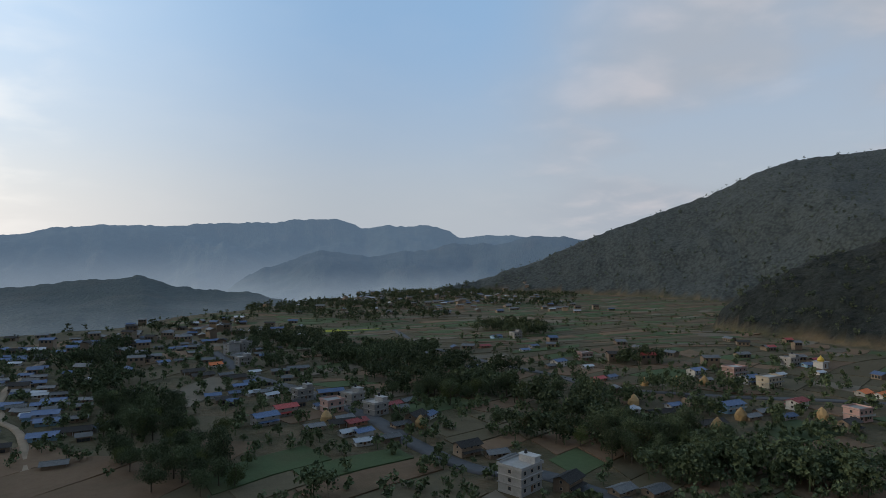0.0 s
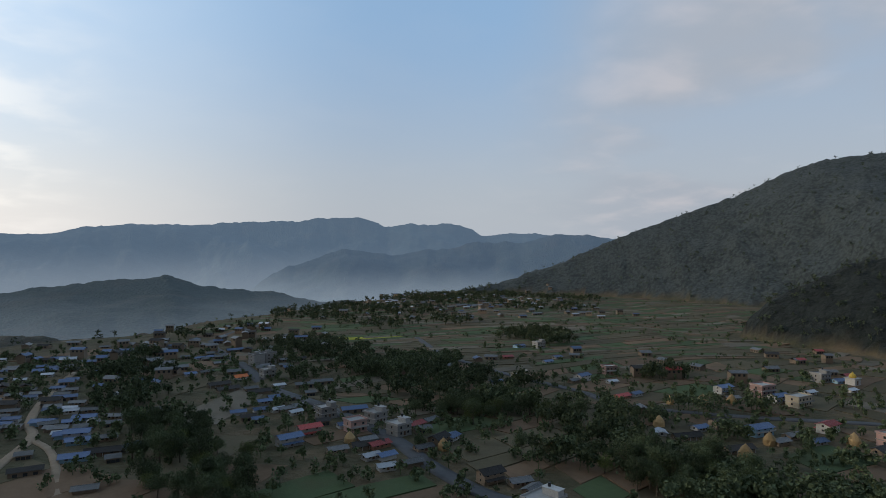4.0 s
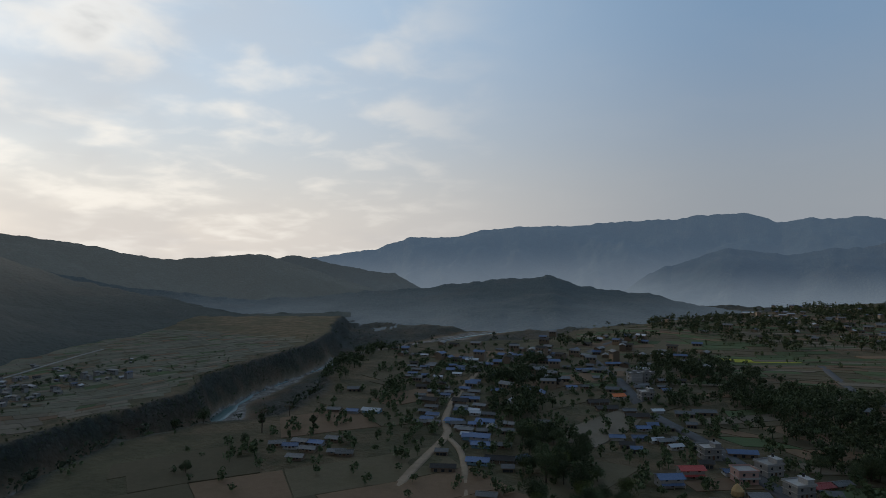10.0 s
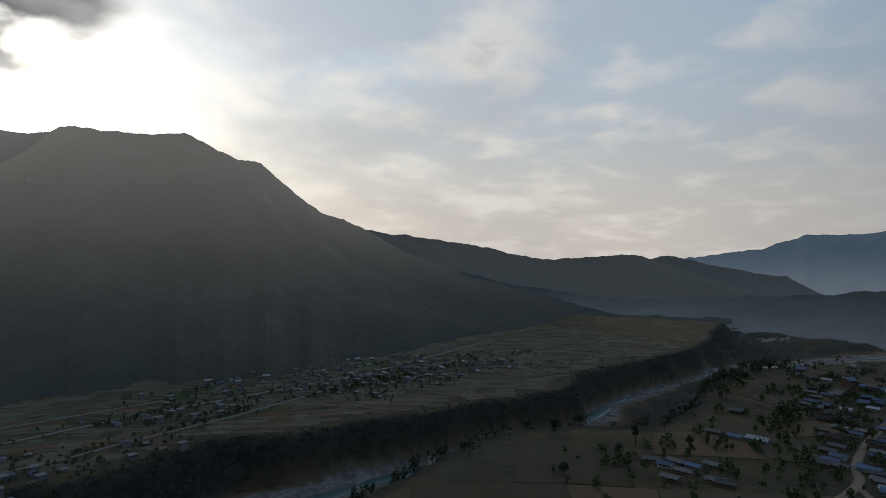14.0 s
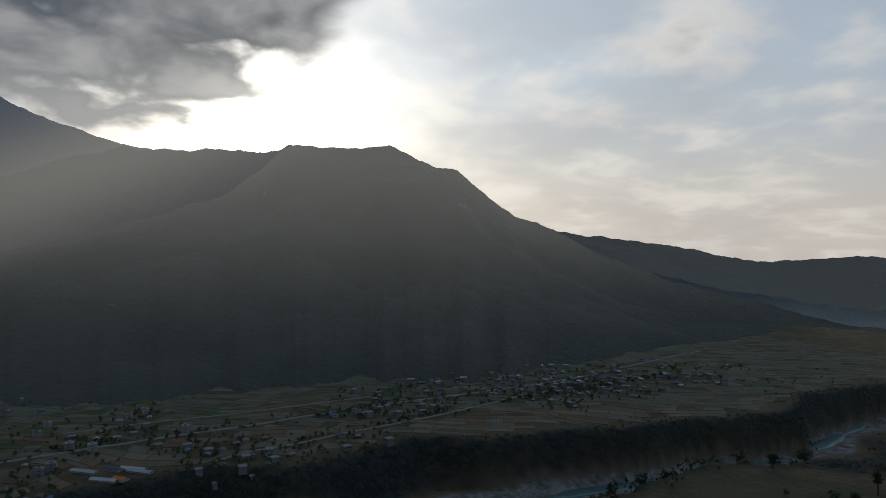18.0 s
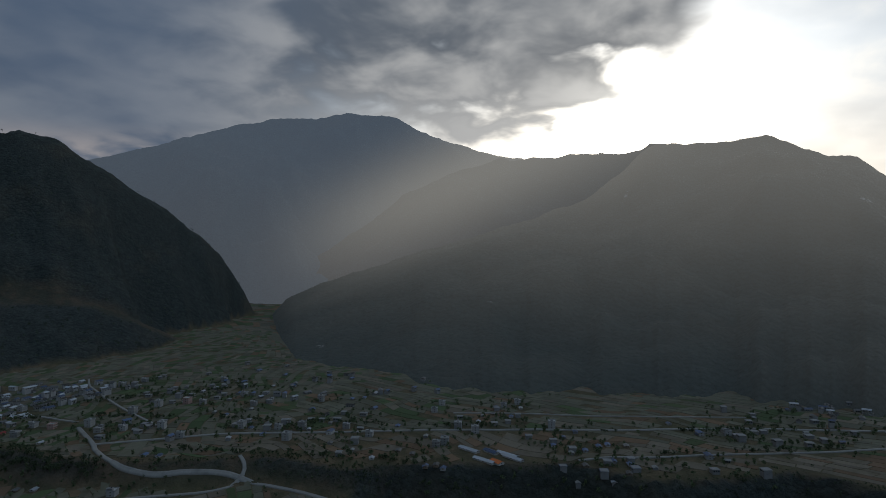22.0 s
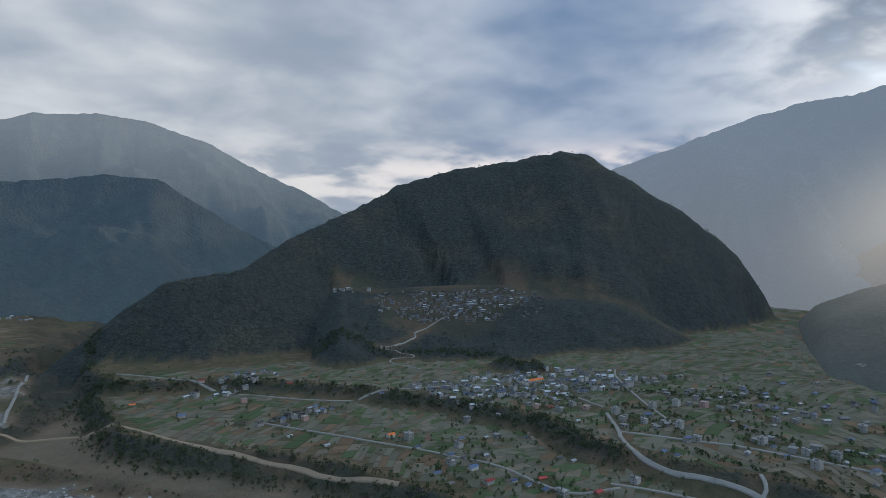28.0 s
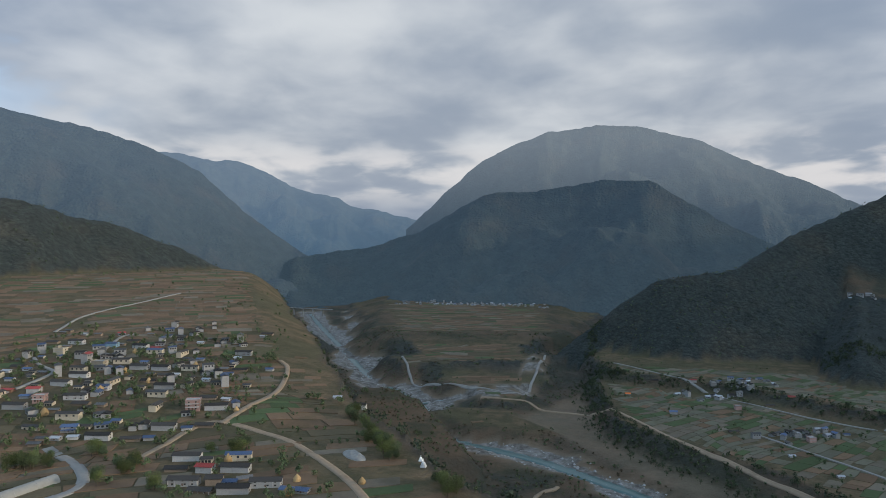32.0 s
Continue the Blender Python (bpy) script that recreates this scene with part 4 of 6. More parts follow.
# villages: x, y, turn, kind of house
NORTH_A = [
    (-91, 220, 20, "s"), (-84, 225, 20, "l"), (-77, 229, 60, "b"), (-76, 191, 15, "g"), (-105, 248, 15, "s"), (-112, 257, 15, "g"), (-119, 264, 20, "g"), (-129, 291, 10,
    "g"), (-119, 284, 10, "w"), (-97, 239, 15, "s"), (-62, 352, 40, "o"), (-41, 293, 30, "b"), (-49, 274, 20, "b"), (-25, 269, 35, "w"), (-23, 225, 30, "b2"), (-17, 237,
    30, "r2"), (-12, 262, 35, "f"), (-4, 246, 30, "b"), (0, 240, 30, "p"), (-6, 214, 20, "g")]
NORTH_B = [
    (8, 218, 30, "r"), (4, 224, 30, "g"), (10, 206, 30, "b"), (5, 206, 30, "w"), (16, 233, 40, "f"), (8, 252, 40, "f"), (29, 218, 50, "g2"), (23, 213, 20, "g"), (23, 243,
    40, "r"), (-60, 395, 35, "t"), (-54, 402, 35, "t"), (-48, 355, 35, "f"), (-94, 426, 30, "b"), (-83, 399, 30, "g"), (-83, 367, 30, "g"), (18, 199, 20, "g"), (-52, 324,
    30, "g"), (-63, 324, 30, "l"), (-39, 330, 30, "w"), (-33, 276, 30, "w")]
EAST_A = [
    (47, 153, 35, "t2"), (40, 184, 30, "g2"), (48, 180, 10, "g"), (50, 173, 40, "g"), (87, 325, 20, "c"), (121, 324, 30, "b2"), (115, 320, 30, "g"), (142, 338, 10, "p"),
    (133, 313, 20, "w"), (124, 280, 30, "r"), (132, 283, 30, "b"), (113, 221, 70, "w"), (131, 225, 20, "b"), (120, 215, 10, "l"), (140, 226, 15, "g2"), (150, 217, 10,
    "b3"), (130, 199, 10, "l"), (150, 205, 20, "g"), (159, 211, 20, "g"), (163, 203, 15, "b"), (178, 216, 20, "r2")]
EAST_B = [
    (188, 269, 20, "p2"), (191, 262, 20, "b2"), (195, 254, 15, "c2"), (217, 275, 15, "w"), (243, 300, 15, "f"), (251, 296, 5, "s"), (240, 276, 15, "w"), (187, 197, 15,
    "p"), (173, 186, 15, "g2"), (226, 226, 20, "o"), (222, 231, 20, "o"), (177, 283, 20, "b2"), (172, 268, 10, "g"), (120, 382, 20, "b"), (131, 397, 20, "b"), (133, 445,
    20, "f"), (120, 452, 20, "s"), (99, 404, 20, "r"), (73, 322, 20, "b"), (71, 146, 30, "g"), (79, 144, 20, "g"), (59, 151, 40, "g2")]
WEST = [
    (-167, 266, 5, "w2"), (-175, 261, 10, "b"), (-167, 204, 20, "b"), (-160, 212, 10, "b"), (-158, 204, 10, "g"), (-146, 206, 20, "g"), (-157, 220, 10, "g"), (-174, 204,
    30, "g"), (-142, 206, 30, "g"), (-147, 291, 5, "g2"), (-142, 276, 5, "g"), (-136, 272, 5, "b"), (-132, 296, 5, "g2"), (-127, 285, 5, "b"), (-122, 267, 5, "s"), (-109,
    273, 5, "s"), (-108, 250, 5, "w"), (-100, 244, 5, "b2"), (-121, 288, 5, "w"), (-114, 258, 5, "g"), (-148, 355, 5, "b"), (-144, 378, 5, "b")]
WEST_B = [
    (-157, 329, 10, "g"), (-148, 319, 10, "g"), (-175, 358, 10, "w"), (-225, 436, 10, "w"), (-199, 395, 10, "g"), (-200, 388, 10, "b"), (-184, 441, 10, "g"), (-169, 419,
    10, "g"), (-182, 489, 10, "g"), (-145, 332, 5, "b"), (-136, 316, 5, "g"), (-200, 376, 10, "g"), (-148, 311, 5, "b"), (-265, 459, 10, "g"), (-177, 399, 10, "b"),
    (-162, 388, 10, "g"), (-168, 372, 10, "w"), (-193, 353, 15, "g"), (-130, 261, 5, "g"), (-136, 259, 5, "g")]
SOUTH_A = [
    (211, -255, 20, "l"), (196, -257, 15, "r2"), (182, -245, 20, "g2"), (175, -247, 20, "b"), (171, -252, 40, "g"), (157, -248, 12, "lr"), (167, -238, 12, "lr"), (137,
    -245, 5, "b"), (267, -338, 25, "p2"), (243, -318, 20, "l"), (250, -311, 20, "b"), (260, -292, 30, "b"), (308, -284, 20, "b2"), (298, -277, 20, "w"), (305, -272, 20,
    "w"), (311, -269, 20, "g"), (346, -346, 10, "b2"), (382, -324, 20, "r2"), (363, -312, 20, "p"), (347, -324, 15, "lr"), (335, -317, 15, "l"), (340, -302, 15, "g")]
SOUTH_B = [
    (367, -298, 15, "lr"), (426, -435, 10, "b3"), (445, -401, 10, "c"), (457, -418, 10, "g"), (388, -443, 10, "r"), (381, -359, 10, "lr"), (390, -386, 12, "c2"), (373,
    -389, 12, "l"), (365, -405, 10, "b"), (342, -396, 12, "lr"), (329, -386, 12, "l"), (311, -364, 12, "lr"), (331, -371, 12, "l"), (323, -390, 12, "w"), (341, -425, 12,
    "g"), (331, -428, 12, "b"), (365, -472, 12, "w"), (290, -408, 15, "b"), (300, -416, 15, "g"), (296, -389, 12, "w"), (269, -430, 10, "b"), (329, -515, 10, "w")]
SOUTH_C = [
    (308, -445, 12, "w"), (194, -396, 12, "w"), (426, -356, 10, "b"), (417, -335, 10, "b"), (399, -319, 10, "r"), (409, -354, 12, "g"), (438, -372, 12, "g"), (478, -423,
    10, "l"), (477, -455, 10, "w"), (466, -460, 10, "g"), (421, -454, 12, "l"), (422, -441, 12, "g"), (374, -460, 10, "g"), (407, -482, 10, "b"), (425, -480, 10, "g"),
    (364, -486, 10, "g"), (435, -347, 10, "w"), (452, -372, 10, "g"), (258, -360, 12, "w"), (497, -451, 10, "g")]
TOWN_A = [
    (-494, -711, 12, "school"), (-461, -685, 12, "f"), (-499, -653, 10, "f"), (-462, -730, 10, "f"), (-417, -747, 10, "f"), (-472, -527, 15, "t"), (-557, -522, 20, "t"),
    (-524, -525, 15, "t"), (-579, -502, 15, "p2"), (-582, -483, 15, "f"), (-459, -501, 20, "f"), (-470, -483, 20, "f"), (-488, -453, 25, "t"), (-472, -417, 20, "f"),
    (-420, -408, 15, "b"), (-422, -395, 15, "b"), (-517, -383, 15, "t"), (-518, -373, 15, "b"), (-526, -347, 15, "f"), (-504, -350, 15, "b"), (-498, -320, 15, "t"),
    (-536, -327, 15, "t")]
TOWN_B = [
    (-551, -428, 12, "b"), (-612, -415, 12, "f"), (-597, -426, 12, "f"), (-643, -367, 12, "t"), (-529, -292, 12, "b2"), (-376, -692, 15, "f"), (-390, -677, 15, "f"),
    (-389, -657, 15, "w"), (-437, -677, 15, "f"), (-412, -590, 15, "p"), (-426, -585, 15, "r"), (-456, -557, 15, "p"), (-426, -566, 15, "f"), (-415, -521, 15, "w"),
    (-628, -647, 10, "f"), (-661, -642, 10, "f"), (-697, -544, 10, "f"), (-694, -521, 10, "g"), (-630, -463, 10, "f"), (-431, -640, 15, "f"), (-420, -676, 15, "f"),
    (-454, -579, 15, "f")]
TOWN_C = [
    (-265, -475, 20, "b2"), (-261, -441, 20, "r2"), (-281, -435, 20, "b"), (-286, -422, 20, "b"), (-293, -408, 20, "b"), (-289, -507, 20, "g"), (-282, -534, 20, "f"),
    (-305, -429, 10, "r"), (-299, -393, 10, "f"), (-253, -493, 20, "f"), (-272, -505, 20, "g"), (-293, -502, 20, "w"), (-265, -518, 20, "b"), (-297, -558, 20, "b"),
    (-356, -453, 20, "w"), (-350, -465, 20, "g"), (-328, -386, 20, "r"), (-370, -390, 20, "f"), (-231, -452, 20, "g"), (-244, -459, 20, "g"), (-301, -404, 15, "g")]
BENCH_ROW = [
    (-84, -912, 10, "r2"), (-50, -776, 10, "b2"), (1, -866, 10, "o"), (-165, -717, 15, "f"), (-175, -704, 15, "p"), (-235, -593, 20, "o2"), (-249, -579, 20, "t"), (-216,
    -739, 10, "b"), (-232, -479, 10, "b"), (-125, -816, 10, "p"), (-150, -881, 10, "f"), (-190, -851, 10, "r"), (-136, -875, 10, "f"), (-108, -901, 10, "f"), (-34, -925,
    10, "l"), (-166, -846, 10, "l"), (-325, -742, 10, "f"), (-283, -746, 10, "b"), (-106, -720, 20, "l"), (-144, -644, 20, "w"), (-169, -594, 20, "w"), (-245, -550, 15,
    "b")]
FARM = [
    (-498, -122, 62, "coop_o"), (-519, -118, 62, "coop"), (-512, -112, 62, "coop"), (-522, -133, 62, "coop_b"), (-522, -153, 62, "coop"), (-499, -133, 62, "coop"), (-531,
    -178, 15, "t"), (-525, -184, 15, "f"), (-574, -162, 15, "t"), (-583, -182, 15, "t"), (-570, -240, 15, "b"), (-533, -253, 15, "f"), (-474, -223, 15, "w"), (-500, -210,
    15, "g"), (-476, -161, 15, "b"), (-673, -229, 15, "f"), (-636, -225, 15, "f"), (-615, -96, 15, "t"), (-556, -85, 15, "b"), (-551, -57, 15, "b"), (-566, -47, 15, "b"),
    (-666, 13, 15, "b")]
PLAIN_B = [
    (-574, -24, 15, "g"), (-573, -40, 15, "b"), (-514, -53, 15, "g"), (-531, -32, 15, "b"), (-528, -19, 15, "b"), (-508, -19, 15, "g"), (-565, 42, 15, "b2"), (-637, 40,
    15, "b2"), (-647, 64, 15, "f"), (-473, -175, 15, "b"), (-473, -175, 15, "g"), (-476, -167, 15, "g"), (-680, -159, 15, "f"), (-701, -148, 15, "f"), (-646, -162, 15,
    "g"), (-641, -142, 15, "b"), (-660, -336, 15, "b"), (-670, -325, 15, "b"), (-550, -286, 15, "f"), (-495, -195, 15, "g"), (-680, -140, 15, "w")]


LOW_HOUSE, BLOCK_HOUSE = (0.80, 0.70, 0.56), (0.76, 0.76, 0.72)  # house scales, shrunk and flattened to fit the camera's view
PROTO = {}
TAKEN = []


def settle_village(rows, group, detail):
    zs = land(np.array([r[0] for r in rows], float), np.array([r[1] for r in rows], float))[0]
    for (x, y, turn, kind), z in zip(rows, zs):
        # front to the eye of a passer-by on the nearest lane
        m = pose(x, y, float(z) + 0.25, 0, 0, turn + 180 * (rng.random() < 0.15) + rng.uniform(-6, 6))
        key = (kind, detail)
        if key not in PROTO:
            PROTO[key] = build_house(kind, detail)
            PROTO[key].matrix_basis = m
            ob = PROTO[key]
        else:
            ob = copy_thing(PROTO[key], m)
        ob.scale = LOW_HOUSE if HOUSES[kind][5] == "gable" else BLOCK_HOUSE
        ob["group"] = group
        TAKEN.append((x, y, HOUSES[kind][1] * 0.52))


def more(rows, chance, kinds, seed):
    """Neighbours added beside the houses of a row, where there is room."""
    r = random.Random(seed)
    spots = [(x, y, HOUSES[k][1] * 0.5) for x, y, _, k in rows] + TAKEN
    out = []
    for x, y, turn, kind in rows:
        if r.random() > chance:
            continue
        k = r.choice(kinds)
        for _ in range(6):
            side, gap = r.choice((-1, 1)), (HOUSES[kind][1] + HOUSES[k][1]) * 0.45 + r.uniform(0.5, 4)
            a = radians(turn + r.choice((0, 0, 90)))
            nx, ny = x + math.cos(a) * gap * side, y + math.sin(a) * gap * side
            if all(math.hypot(nx - sx, ny - sy) > sr + HOUSES[k][1] * 0.4 for sx, sy, sr in spots):
                if min(to_line(np.array([nx]), np.array([ny]), w[0])[0][0] for w in WAYS) > 7:
                    out.append((nx, ny, turn, k))
                    spots.append((nx, ny, HOUSES[k][1] * 0.5))
                    break
    return out


for rows in (NORTH_A, NORTH_B):
    settle_village(rows + more(rows, 0.4, ("g", "l", "g", "b", "w", "f"), 5), "houses of the roadside village", False)
for rows in (EAST_A, EAST_B):
    settle_village(rows, "houses below the terraced fields", True)
for rows in (WEST, WEST_B):
    settle_village(rows + more(rows, 0.3, ("g", "g", "b", "l"), 7), "houses of the hamlet by the cliff", False)
for rows in (SOUTH_A, SOUTH_B, SOUTH_C):
    settle_village(rows + more(rows, 0.55, ("l", "lr", "l", "g", "lr", "b"), 3), "houses of the village above the gorge", False)
for rows in (TOWN_A, TOWN_B, TOWN_C, BENCH_ROW):
    settle_village(rows, "houses of the valley town", False)
for rows in (FARM, PLAIN_B):
    settle_village(rows, "houses along the valley highway", False)


def scatter(spots, kinds, seed, turn, wide=7.0):
    """Rows of houses round given spots (x, y, reach, how many), clear of lanes and of each other."""
    r = random.Random(seed)
    taken, out = list(TAKEN), []
    for cx, cy, reach, count in spots:
        for _ in range(count * 4):
            if count <= 0:
                break
            x, y, k = cx + r.gauss(0, reach), cy + r.gauss(0, reach), r.choice(kinds)
            if all(math.hypot(x - a, y - b) > c + HOUSES[k][1] * 0.36 for a, b, c in taken) and min(to_line(np.array([x]), np.array([y]), w[0])[0][0] for w in WAYS) > wide:
                out.append((x, y, turn + r.choice((0, 0, 0, 90)), k))
                taken.append((x, y, HOUSES[k][1] * 0.4))
                count -= 1
    return out


PLAIN_SPOTS = [(-469, -467, 20, 6), (-523, -341, 22, 6), (-576, -315, 22, 6), (-635, -144, 24, 8), (-525, -34, 22, 9), (-671, 146, 40, 12), (-652, -506, 40, 8), (-617, -606, 40, 8), (-590, -90, 25, 5),
               (-501, -240, 25, 5), (-690, 279, 34, 16), (-717, 366, 36, 16), (-642, 92, 30, 6), (-554, 39, 20, 3), (-747, 550, 50, 8), (-570, -470, 40, 8), (-440, -600, 25, 6), (-340, -560, 22, 5)]
PLAIN_ROWS = scatter(PLAIN_SPOTS, ("f", "t", "b", "f", "w", "g", "p", "f"), 21, 15)
NORTH_SPOTS = [(-98, 232, 12, 4), (-118, 262, 12, 5), (-140, 310, 18, 6), (-165, 350, 20, 6), (8, 226, 13, 4), (-15, 265, 12, 4), (-38, 318, 14, 5), (-58, 372, 14, 5), (-85, 440, 20, 5), (-200, 420, 25, 4)]
NORTH_ROWS = scatter(NORTH_SPOTS, ("g", "l", "b", "g", "g", "w", "l"), 22, 20, 5.0)
SOUTH_SPOTS = [(345, -345, 22, 9), (320, -375, 20, 8), (375, -400, 24, 8), (400, -345, 22, 7), (190, -250, 14, 4), (300, -290, 18, 5)]
SOUTH_ROWS = scatter(SOUTH_SPOTS, ("lr", "l", "g", "lr", "b", "w"), 23, 14, 5.0)
TAKEN.extend((x, y, HOUSES[k][1] * 0.45) for x, y, _, k in PLAIN_ROWS + NORTH_ROWS + SOUTH_ROWS)


# ---- roads, water ----
def smooth_line(line, gap=5.0):
    pts = [Vector((*p, 0)) for p in line]
    pts = [pts[0] * 2 - pts[1]] + pts + [pts[-1] * 2 - pts[-2]]
    out = []
    for a, b, c, d in zip(pts, pts[1:], pts[2:], pts[3:]):
        count = max(1, int((c - b).length / gap))
        for k in range(count):
            t = k / count
            out.append(0.5 * (2 * b + (c - a) * t + (2 * a - 5 * b + 4 * c - d) * t * t + (3 * b - a - 3 * c + d) * t ** 3))
    out.append(pts[-2])
    return np.array([(p.x, p.y) for p in out])


def ribbon(name, line, width, mat, raise_by=0.3, label="", category="road", level=None, wobble=0.0, seed=1):
    c = smooth_line(line)
    t = np.gradient(c, axis=0)
    t /= np.linalg.norm(t, axis=1)[:, None] + 1e-9
    nrm = np.stack([-t[:, 1], t[:, 0]], 1)
    half = width / 2 * (1 + wobble * fbm(c[:, 0], c[:, 1], 30, 2, seed) * 2)
    cols = [(-1.0, -1.2), (-1.0, 0.0), (-0.35, 0.06), (0.35, 0.06), (1.0, 0.0), (1.0, -1.2)]
    verts = []
    for k, down in cols:
        q = c + nrm * (half * k)[:, None]
        z = land(q[:, 0], q[:, 1])[0] if level is None else np.full(len(q), level)
        verts.append(np.column_stack([q, z + raise_by + down]))
    v = np.concatenate(verts)
    n = len(c)
    i, j = np.meshgrid(np.arange(n - 1), np.arange(len(cols) - 1), indexing="ij")
    faces = np.stack([j * n + i, j * n + i + 1, (j + 1) * n + i + 1, (j + 1) * n + i], -1).reshape(-1, 4)[:, ::-1]
    ob = mesh_object(name, v, faces, mat)
    tagged(ob, label, category, kind="structure")
    return ob


def way_material(name, lo, hi, rough=0.9):
    m, n = material(name)
    p = position(n)
    c = n.mix(n.noise(p, 0.5, 5.0, 0.6), lo, hi)
    c = n.mix(n.ramp(n.noise(p, 0.07, 3.0), 0.5, 0.75, 0.0, 0.45), c, tuple(0.55 * k for k in lo))
    finish(n, principled(n, c, rough, n.noise(p, 3.0), 0.3, distance=0.05).outputs[0])
    return m


def water_material():
    m, n = material("river_water")
    p = position(n)
    foam = n.ramp(n.noise(p, 0.22, 6.0, 0.7, 0.8), 0.60, 0.70)
    c = n.mix(foam, (0.060, 0.125, 0.122), (0.36, 0.40, 0.40))
    finish(n, principled(n, c, n.ramp(foam, 0, 1, 0.32, 0.75), n.noise(p, 1.2, 4.0), 0.5, distance=0.15, spec=0.5).outputs[0])
    return m


ASPHALT = way_material("worn_asphalt", (0.058, 0.058, 0.060), (0.098, 0.098, 0.099))
PALE = way_material("pale_concrete_road", (0.185, 0.175, 0.157), (0.29, 0.277, 0.25))
DIRT = way_material("dusty_track", (0.20, 0.145, 0.095), (0.33, 0.25, 0.17))
WATER = water_material()
SURFACES = {"asphalt": ASPHALT, "pale": PALE, "dirt": DIRT}
for k, (line, wide, surface, label, kind) in enumerate(WAYS):
    ribbon(f"{kind}_{k + 1}", line, wide, SURFACES[surface], 0.3 if math.hypot(*line[1]) < 420 else 0.9, label, kind)
ribbon("water", RIVER, 16, WATER, 0.0, "turquoise mountain river with white rapids", "river", -109.6, 0.5)
ribbon("water_side_stream", STREAM, 5, WATER, 0.0, "shallow side stream on pale gravel", "river", -107.6, 0.5, 4)


# ---- trees ----
def leaf_material(name, lo, hi):
    m, n = material(name)
    g = n.t.nodes.new("ShaderNodeNewGeometry")
    info = n.t.nodes.new("ShaderNodeObjectInfo").outputs["Random"]
    c = n.mix(g.outputs["Random Per Island"], lo, hi)
    c = n.vmath("SCALE", c, n.ramp(info, 0, 1, 0.7, 1.3))
    b = principled(n, c, 0.75, spec=0.15)
    finish(n, b.outputs[0])
    return m


LEAF = leaf_material("leaves", (0.040, 0.056, 0.028), (0.104, 0.128, 0.062))
# the same leaves in a darker tone, for the hillsides
DARK_LEAF = leaf_material("dark_leaves", (0.024, 0.033, 0.021), (0.056, 0.068, 0.040))
BAMBOO = leaf_material("bamboo_leaves", (0.06, 0.08, 0.026), (0.12, 0.14, 0.05))
DRY = leaf_material("dry_leaves", (0.07, 0.055, 0.03), (0.12, 0.09, 0.045))
BARK = paint("bark", (0.06, 0.045, 0.032), (0.12, 0.095, 0.07), 0.9)


def crown(rs, leaves, height, width, base, lobes, size):
    """Leaf clumps: small bent quads scattered over several lobes; verts (n*4, 3)."""
    cen = rs.normal(size=(lobes, 3))
    cen /= np.linalg.norm(cen, axis=1)[:, None]
    cen *= rs.uniform(0.25, 0.75, (lobes, 1))
    cen = cen * [width / 2, width / 2, (height - base) / 2] + [0, 0, (height + base) / 2]
    rad = rs.uniform(0.22, 0.42, lobes) * width
    pick = rs.integers(0, lobes, leaves)
    d = rs.normal(size=(leaves, 3))
    d /= np.linalg.norm(d, axis=1)[:, None]
    c = cen[pick] + d * (rad[pick] * rs.uniform(0.55, 1.08, leaves))[:, None] * [1, 1, 0.8]
    c[:, 2] = np.maximum(c[:, 2], base * 0.6)
    nrm = d + rs.normal(size=(leaves, 3)) * 0.5
    nrm /= np.linalg.norm(nrm, axis=1)[:, None]
    u = np.cross(nrm, rs.normal(size=(leaves, 3)))
    u /= np.linalg.norm(u, axis=1)[:, None] + 1e-9
    w = np.cross(nrm, u)
    s = size * rs.uniform(0.6, 1.4, leaves)[:, None]
    dip = nrm * s * 0.35
    return np.stack([c - u * s - dip, c - w * s * 0.7, c + u * s - dip, c + w * s * 0.8], 1).reshape(-1, 3)


def trunk_rows(height, radius, lean, limbs, rs):
    """A tapered trunk whose limbs grow out of its middle, in one piece; quads."""
    v, f = [], []

    def ring(p, r):
        k = len(v)
        for i in range(5):
            ang = i * 2 * math.pi / 5
            v.append(np.array(p, float) + (math.cos(ang) * r, math.sin(ang) * r, 0))
        return k

    def skin(a, b):
        for i in range(5):
            f.append((a + i, a + (i + 1) % 5, b + (i + 1) % 5, b + i))

    foot, mid = ring((0, 0, -0.8), radius), ring((lean * 0.5, 0.1, height * 0.42), radius * 0.72)
    skin(foot, mid)
    skin(mid, ring((lean, 0.3, height * 0.85), radius * 0.2))
    for k in range(limbs):
        a = k * 2.4 + rs.uniform(0, 1)
        skin(mid, ring((lean * 0.5 + math.cos(a) * height * 0.25, math.sin(a) * height * 0.25, height * rs.uniform(0.55, 0.75)), radius * 0.14))
    return np.array(v), np.array(f)


TREES = {  # height, width, base, lobes, leaf size, material, label
    "broadleaf_tree": (7.5, 6.2, 1.6, 9, 0.21, LEAF, "dense dark green broadleaf tree"),
    "tall_tree": (10.5, 6, 2.4, 10, 0.23, LEAF, "tall dark broadleaf tree with an uneven crown"),
    "bamboo_clump": (8.5, 6.6, 0.6, 12, 0.21, BAMBOO, "yellowish green feathery bamboo clump"),
    "slim_tree": (11, 3.2, 1.6, 7, 0.20, LEAF, "slim upright dark tree"),
    "small_tree": (5, 4.2, 1.1, 6, 0.17, LEAF, "small round garden tree"),
    "dry_tree": (8, 6, 2.6, 7, 0.17, DRY, "half-bare tree with thin brown leaves"),
    "shrub": (3.2, 4, 0.3, 6, 0.18, BAMBOO, "low leafy shrub"),
}
TREE_PROTO = {}


def quads(count):
    return np.arange(count * 4).reshape(-1, 4)


